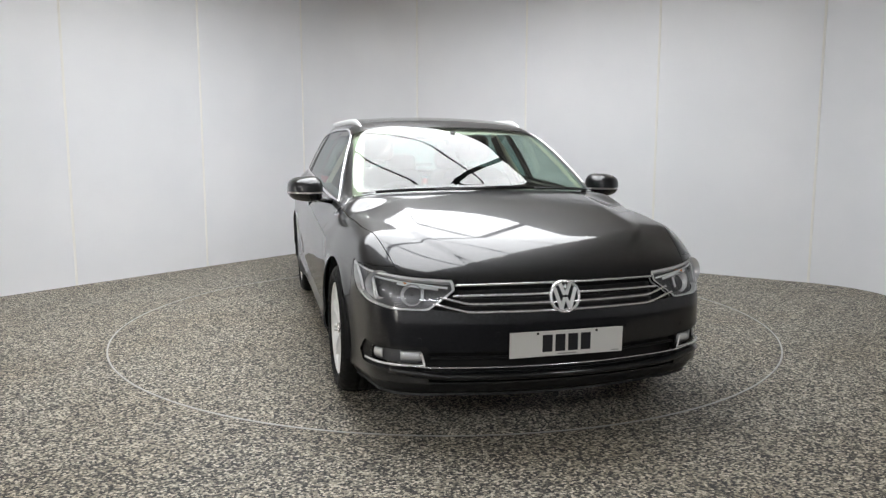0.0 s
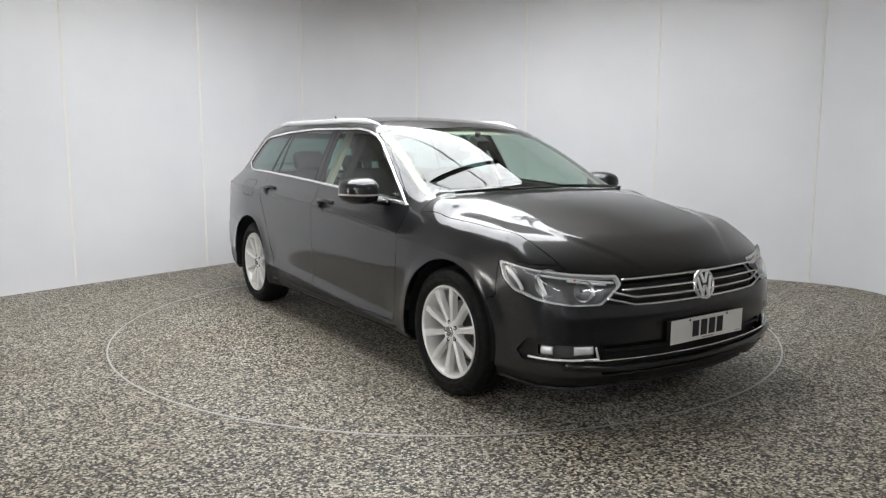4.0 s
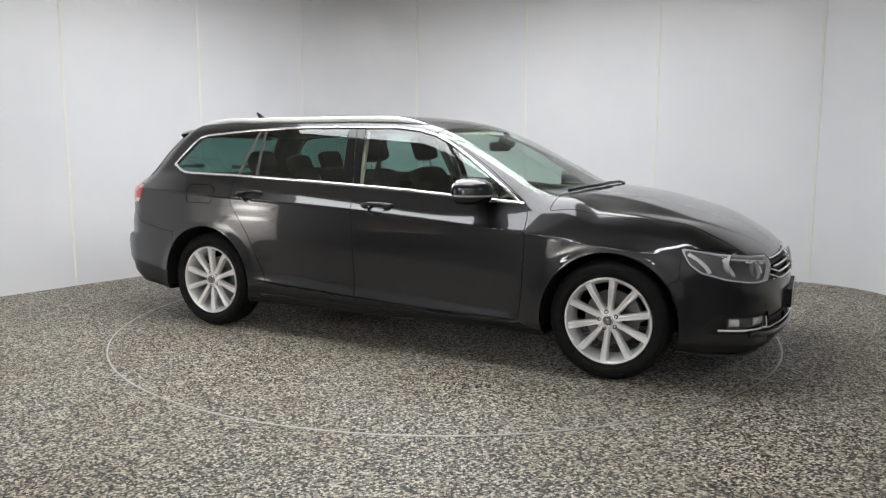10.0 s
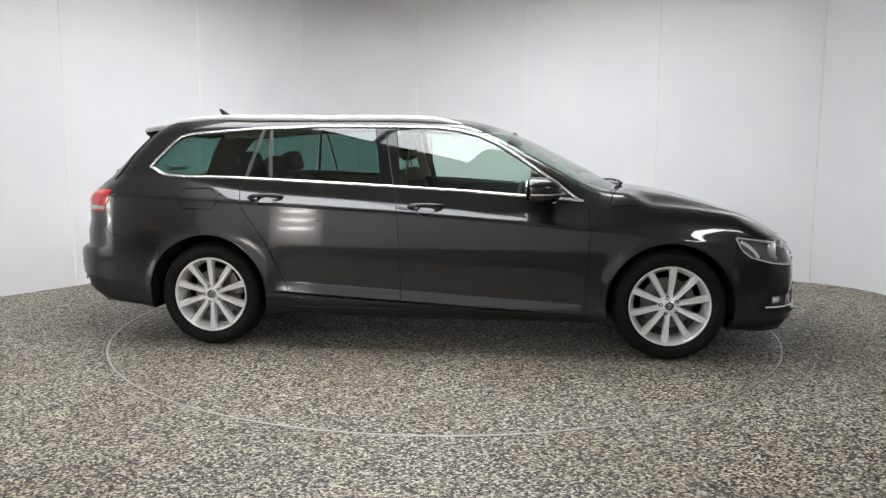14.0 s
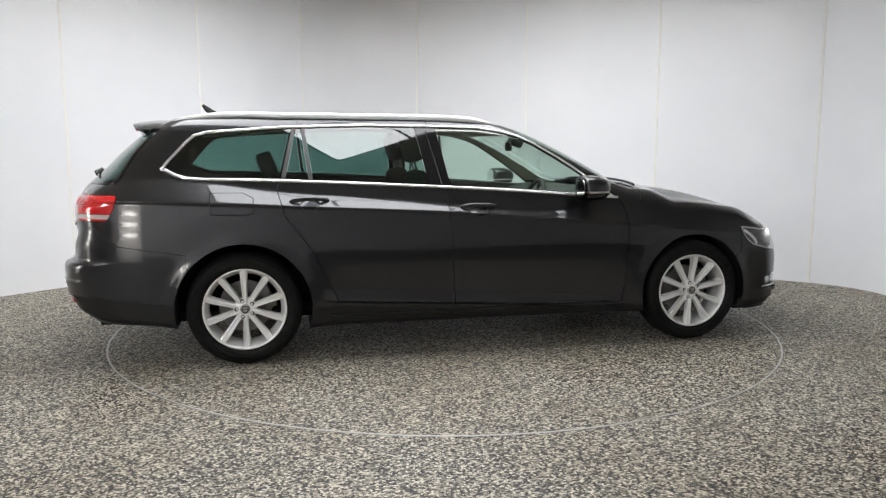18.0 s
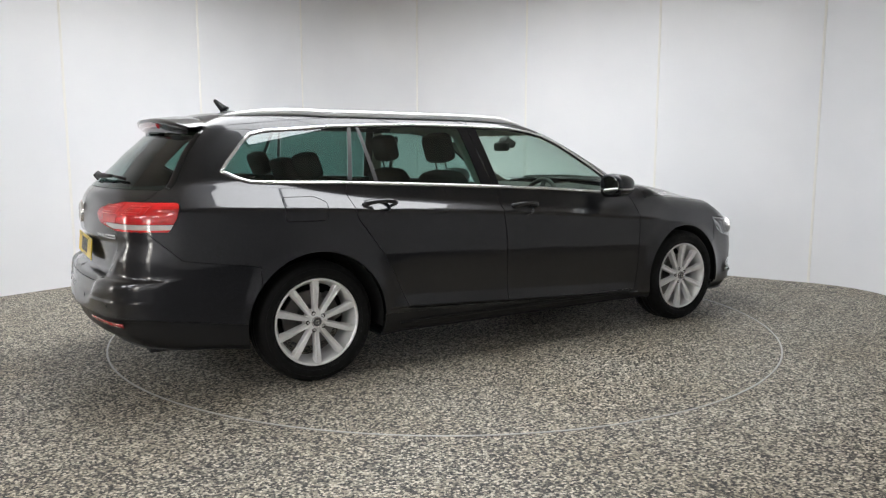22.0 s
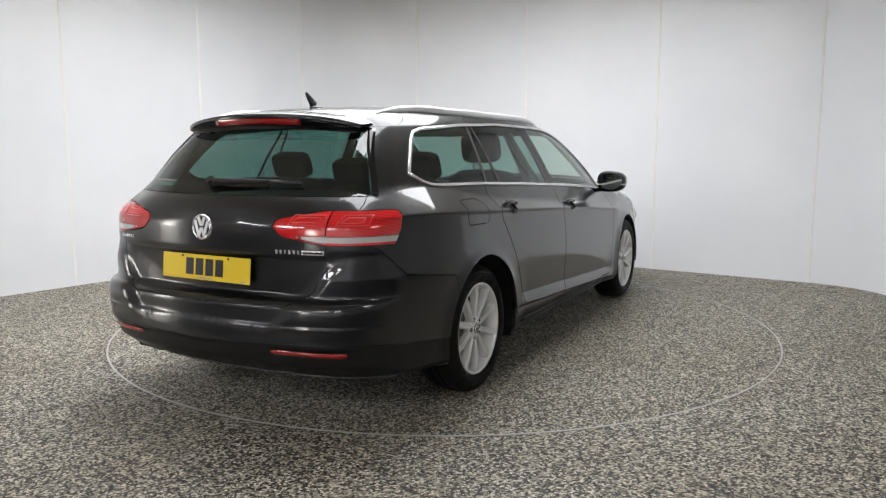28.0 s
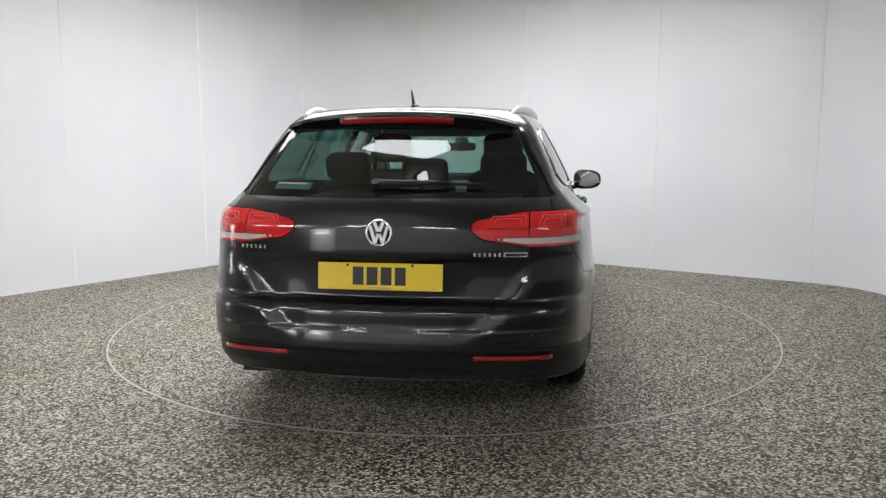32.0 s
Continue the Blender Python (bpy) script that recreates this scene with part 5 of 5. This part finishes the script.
def car():
    root = thing("estate_car", "dark grey metallic estate car with silver roof rails and alloy wheels", "car")
    s = build_skin()

    def panel(name, tags, mat, parent=None, **k):
        return s.panel(name, tags, mat, parent or root, **k)

    panel("bonnet", ["bonnet"], PAINT)
    panel("roof", ["roof"], PAINT, gap=0.0)
    bumper = panel("front_bumper", ["front_bumper"], PAINT)
    panel("front_valance", ["front_valance"], VALANCE, bumper, gap=0.0, raised=-0.012, label="dark plastic skirt under the bumper")
    rear = panel("rear_bumper", ["rear_bumper"], PAINT, gap=0.0015)
    panel("rear_valance", ["rear_valance"], VALANCE, rear, gap=0.001, raised=-0.007, label="dark plastic lower valance")
    gate = panel("tailgate", ["tailgate"], PAINT)
    panel("windscreen", ["windscreen"], WINDSCREEN, gap=0.003, lip=0.006, label="clear windscreen reflecting the ceiling light")
    glass_r = panel("rear_window", ["rear_glass"], GLASS_DARK, gate, gap=0.003, lip=0.006, label="dark tinted rear window")
    gr = panel("grille", ["grille"], DARK, raised=-0.040, lip=0.0, gap=-0.004, label="black grille with chrome bars")
    panel("lower_intake", ["intake"], BLACK, bumper, raised=-0.040, lip=0.0, gap=-0.004, label="black lower air intake")
    grille_bars(gr)
    for sd in (-1, 1):
        fd = panel("front_door", ["front_door"], PAINT, side=sd)
        rd = panel("rear_door", ["rear_door"], PAINT, side=sd)
        panel("sill", ["sill"], VALANCE, side=sd, gap=0.0, raised=-0.006, label="dark plastic sill under the doors")
        panel("front_wing", ["wing"], PAINT, side=sd)
        panel("rear_quarter", ["body"], PAINT, side=sd)
        tr = panel("window_trim", ["chrome_trim"], BLACK, side=sd, raised=0.001, gap=0.0005, label="bright chrome window surround")
        loop, c = [], Vector((-0.45, 1.17))
        for i in range(len(DLO)):
            a, b = Vector(DLO[i]), Vector(DLO[(i + 1) % len(DLO)])
            d = (b - a).normalized()
            k = max(2, round((b - a).length / 0.03))
            for j in range(k):
                q = a.lerp(b, j / k) + Vector((d.y, -d.x)) * 0.008
                p = at_side(q.x, q.y, sd, 0.002)
                loop.append((p, normal_at(p)))
        loop.append(loop[0])
        part("chrome_moulding", strip_on(loop, 0.019, 0.008), CHROME, tr, "bright chrome moulding", smooth=True)
        panel("front_window", ["front_window"], GLASS, fd, side=sd, lip=0.004)
        panel("rear_side_window", ["rear_window"], GLASS_DARK, rd, side=sd, lip=0.004, label="dark tinted glass")
        panel("quarter_window", ["quarter_window"], GLASS_DARK, side=sd, lip=0.004, label="dark tinted glass")
        panel("small_window", ["small_window"], GLASS_DARK, rd, side=sd, lip=0.004, label="dark tinted glass")
        panel("pillar_cover", ["front_pillar_cover"], GLOSSBLACK, fd, side=sd, lip=0.004)
        panel("pillar_cover", ["rear_pillar_cover"], GLOSSBLACK, rd, side=sd, lip=0.004)
        panel("window_divider", ["divider"], SATIN_GREY, rd, side=sd, lip=0.004, raised=0.003)
        panel("window_divider", ["side_glass"], SATIN_GREY, root, side=sd, lip=0.004, raised=0.003)
        for p, d in (((-0.03, 0.885), fd), ((-1.02, 0.932), rd)):
            panel("handle_cup", ["handle_cup"], PAINT, d, side=sd, raised=-0.014, lip=0.0, gap=-0.003, keep=lambda x, y, z: abs(x - p[0]) < 0.2)
            door_handle(d, p[0], p[1], sd)
        door_mirror(fd, sd)
        hl = panel("headlamp", ["headlamp"], LAMP_GREY, side=sd, raised=-0.032, lip=0.0, gap=-0.003, label="clear headlamp with chrome reflectors")
        panel("headlamp_rim", ["headlamp_rim"], LAMP_RIM, hl, side=sd, raised=-0.004, lip=0.022, gap=0.001, label="bright chrome rim")
        panel("headlamp_lens", ["headlamp", "headlamp_rim"], LENS, hl, side=sd, raised=0.001, lip=0.006, gap=0.0015)
        lamp_inside(hl, sd)
        tl = panel("tail_lamp", ["tail_lamp"], RED, side=sd, gap=0.0028, raised=0.002, label="red tail lamp with a clear stripe")
        panel("tail_lamp_stripe", ["tail_stripe"], CLEAR, tl, side=sd, gap=0.0, raised=0.001, label="clear stripe")
        panel("tail_lamp_foot", ["tail_foot"], RED, tl, side=sd, gap=0.0, raised=0.002)
        panel("tailgate_lamp", ["tail_lamp_inner"], RED, gate, side=sd, gap=0.0028, raised=0.002, label="red tailgate lamp with a clear stripe")
        panel("tailgate_lamp_stripe", ["gate_stripe"], CLEAR, gate, side=sd, gap=0.0, raised=0.001, label="clear stripe")
        lamp_loops(tl, gate, sd)
        panel("fog_lamp_bezel", ["fog_bezel"], BLACK, bumper, side=sd, raised=-0.012, gap=-0.002, lip=0.0)
        fl = panel("fog_lamp", ["fog_lamp"], LAMP_GREY, bumper, side=sd, raised=-0.03, lip=0.0, label="small clear fog lamp")
        panel("fog_lamp_lens", ["fog_lamp"], LENS, fl, side=sd, raised=-0.004, gap=0.002, lip=0.004)
        for y0, y1 in ((0.616, 0.700), (0.772, 0.800)):
            pts = []
            for i in range(7):
                p = at_front(sd * (y0 + (y1 - y0) * i / 6), 0.356, -0.022)
                pts.append((p, normal_at(p)))
            part("fog_reflector", strip_on(pts, 0.042, 0.010), LAMP_BOWL, fl, smooth=True)
        pts = []
        for y, z in [(0.818 - 0.022 * i, 0.321) for i in range(11)] + [(0.601 + 0.0025 * i, 0.326 + 0.010 * i) for i in range(6)]:
            p = at_front(sd * y, z, 0.001)
            pts.append((p, normal_at(p)))
        part("fog_lamp_frame", strip_on(pts, 0.011, 0.004), LAMP_RIM, fl, "bright frame round the fog lamp", smooth=True)
        roof_rail(root, sd)
        for x, r, h, ph in ((AXLE, 0.366, 0.882, 85), (-AXLE, 0.378, 0.862, 91)):
            wheel_parts(root, sd, x, h, ph)
            wheel_well(root, sd, x, r)
        # red reflectors in the rear bumper
        pts = []
        for i in range(13):
            y = 0.385 + 0.315 * i / 12
            p = at_rear(sd * y, 0.392 - 0.004 * i / 12, 0.003)
            pts.append((p, normal_at(p)))
        part("bumper_reflector", strip_on(pts, 0.021, 0.004), RED_DEEP, rear, "slim dark red reflector", smooth=True)
        for y, z in ((0.30, 0.49), (0.62, 0.48)):
            p = at_rear(sd * y, z, 0.001)
            part("parking_sensor", rod(0.011, 0.010, 0.003, frame_at(p, normal_at(p)), 20), PAINT, rear)
            p = at_front(sd * y, 0.43 if y > 0.4 else 0.455, 0.001)
            part("parking_sensor", rod(0.011, 0.010, 0.003, frame_at(p, normal_at(p)), 20), PAINT, bumper)
        # a plain moulding along the foot of the doors
        pts = [(at_side(0.92 - 0.092 * i, 0.262 + 0.006 * i / 20, sd, 0.001), None) for i in range(21)]
        pts = [(p, normal_at(p)) for p, _ in pts]
        part("sill_moulding", strip_on(pts, 0.018, 0.005), VALANCE, root, smooth=True)
    panel("fuel_flap", ["fuel_flap"], PAINT)
    panel("underbody", ["underbody"], BLACK)
    emblem(root, at_front(0, 0.602, 0.004), Vector((1, 0, 0.16)), 0.072, "round chrome emblem on the grille")
    emblem(gate, at_rear(0, 0.893, 0.002), Vector((-1, 0, 0.05)), 0.056, "round chrome emblem on the tailgate")
    m = frame_at((2.262, 0, 0.411), (1, 0, -0.02))
    plate(bumper, "front_plate", m, PLATE_W, "white number plate with four dark bars")
    part("plate_holder", box(0.50, 0.10, 0.03, m @ Matrix.Translation((0, 0, -0.018))), BLACK, bumper)
    m = frame_at((-2.388, 0, 0.713), (-1, 0, 0.10))
    plate(gate, "rear_plate", m, PLATE_Y, "yellow number plate with four dark bars")
    # plain raised marks where the car carries its lettering
    for y0, w, z in ((0.56, 0.11, 0.820), (-0.42, 0.10, 0.806)):
        p = at_rear(y0 if y0 > 0 else -0.435, z, 0.002)
        for k in range(6):
            q = at_rear((y0 if y0 > 0 else -0.435) + w * (k / 5 - 0.5), z, 0.002)
            part("tailgate_mark", box(0.011, 0.016, 0.003, frame_at(q, normal_at(q)), 0.001, 1), CHROME, gate)
    q = at_rear(-0.547, 0.806, 0.002)
    part("tailgate_mark", box(0.10, 0.020, 0.003, frame_at(q, normal_at(q)), 0.001, 1), CHROME, gate)
    q = at_rear(-0.547, 0.806, 0.0045)
    part("tailgate_mark", box(0.082, 0.008, 0.002, frame_at(q, normal_at(q))), BADGE_DARK, gate)
    spoiler(gate)
    for sd in (-1, 1):
        pts = []
        for i in range(17):
            z = 1.035 + 0.285 * i / 16
            p = at_rear(sd * (0.697 - 0.52 * (z - 1.031)), z, 0.0)
            pts.append((p, normal_at(p)))
        part("window_fin", strip_on(pts, 0.034, 0.006), GLOSSBLACK, gate, "glossy black fin beside the rear window", smooth=True)
    rear_wiper(gate)
    antenna(root)
    wipers(root)
    p = at_rear(0.42, 1.075, -0.004)
    st = part("window_sticker", box(0.19, 0.042, 0.001, frame_at(p, normal_at(p))), STICKER, glass_r, "pale green paper sticker inside the glass")
    for k, w in ((0.010, 0.16), (-0.004, 0.09), (-0.012, 0.12)):
        part("sticker_bar", box(w, 0.006, 0.001, frame_at(p + Vector((-0.0012, 0, k)), normal_at(p))), INK_SOFT, glass_r)
    cabin(root, s)
    return root


def shift(root):
    """Sets the car's middle off the turntable's axis."""
    for ob in root.children:
        ob.location = (OFF[0] + ob.location.x, OFF[1] + ob.location.y, ob.location.z)


CAR = car()

# ------------------------------------------------------------- the turntable
def turntable():
    t = thing("turntable", "round turntable disc of speckled resin stone, set flush in the floor", "turntable")
    bm = bmesh.new()
    seg = 160
    up = [bm.verts.new((2.250 * math.cos(2 * math.pi * i / seg), 2.250 * math.sin(2 * math.pi * i / seg), 0.0)) for i in range(seg)]
    dn = [bm.verts.new((2.250 * math.cos(2 * math.pi * i / seg), 2.250 * math.sin(2 * math.pi * i / seg), -0.10)) for i in range(seg)]
    bm.faces.new(up)
    bm.faces.new(dn[::-1])
    for i in range(seg):
        bm.faces.new((up[i], dn[i], dn[(i + 1) % seg], up[(i + 1) % seg]))
    part("disc", bm, FLOOR, t)
    rim = lathe([(2.2505, -0.02), (2.2505, 0.002), (2.260, 0.002), (2.260, -0.02)], 160)
    part("rim", rim, RING, t, "thin worn metal edge round the disc")
    return t


TABLE = turntable()
shift(CAR)


def motions():
    turn = [(0, -75.14), (3, -60.72), (6, -46.40), (9, -31.29), (13, -11.73), (18, 12.45), (23, 36.96), (28, 61.92), (32, 81.96)]
    for ob in (CAR, TABLE):
        walk(ob, [(t, pose(0, 0, 0, 0, 0, a)) for t, a in turn])


motions()
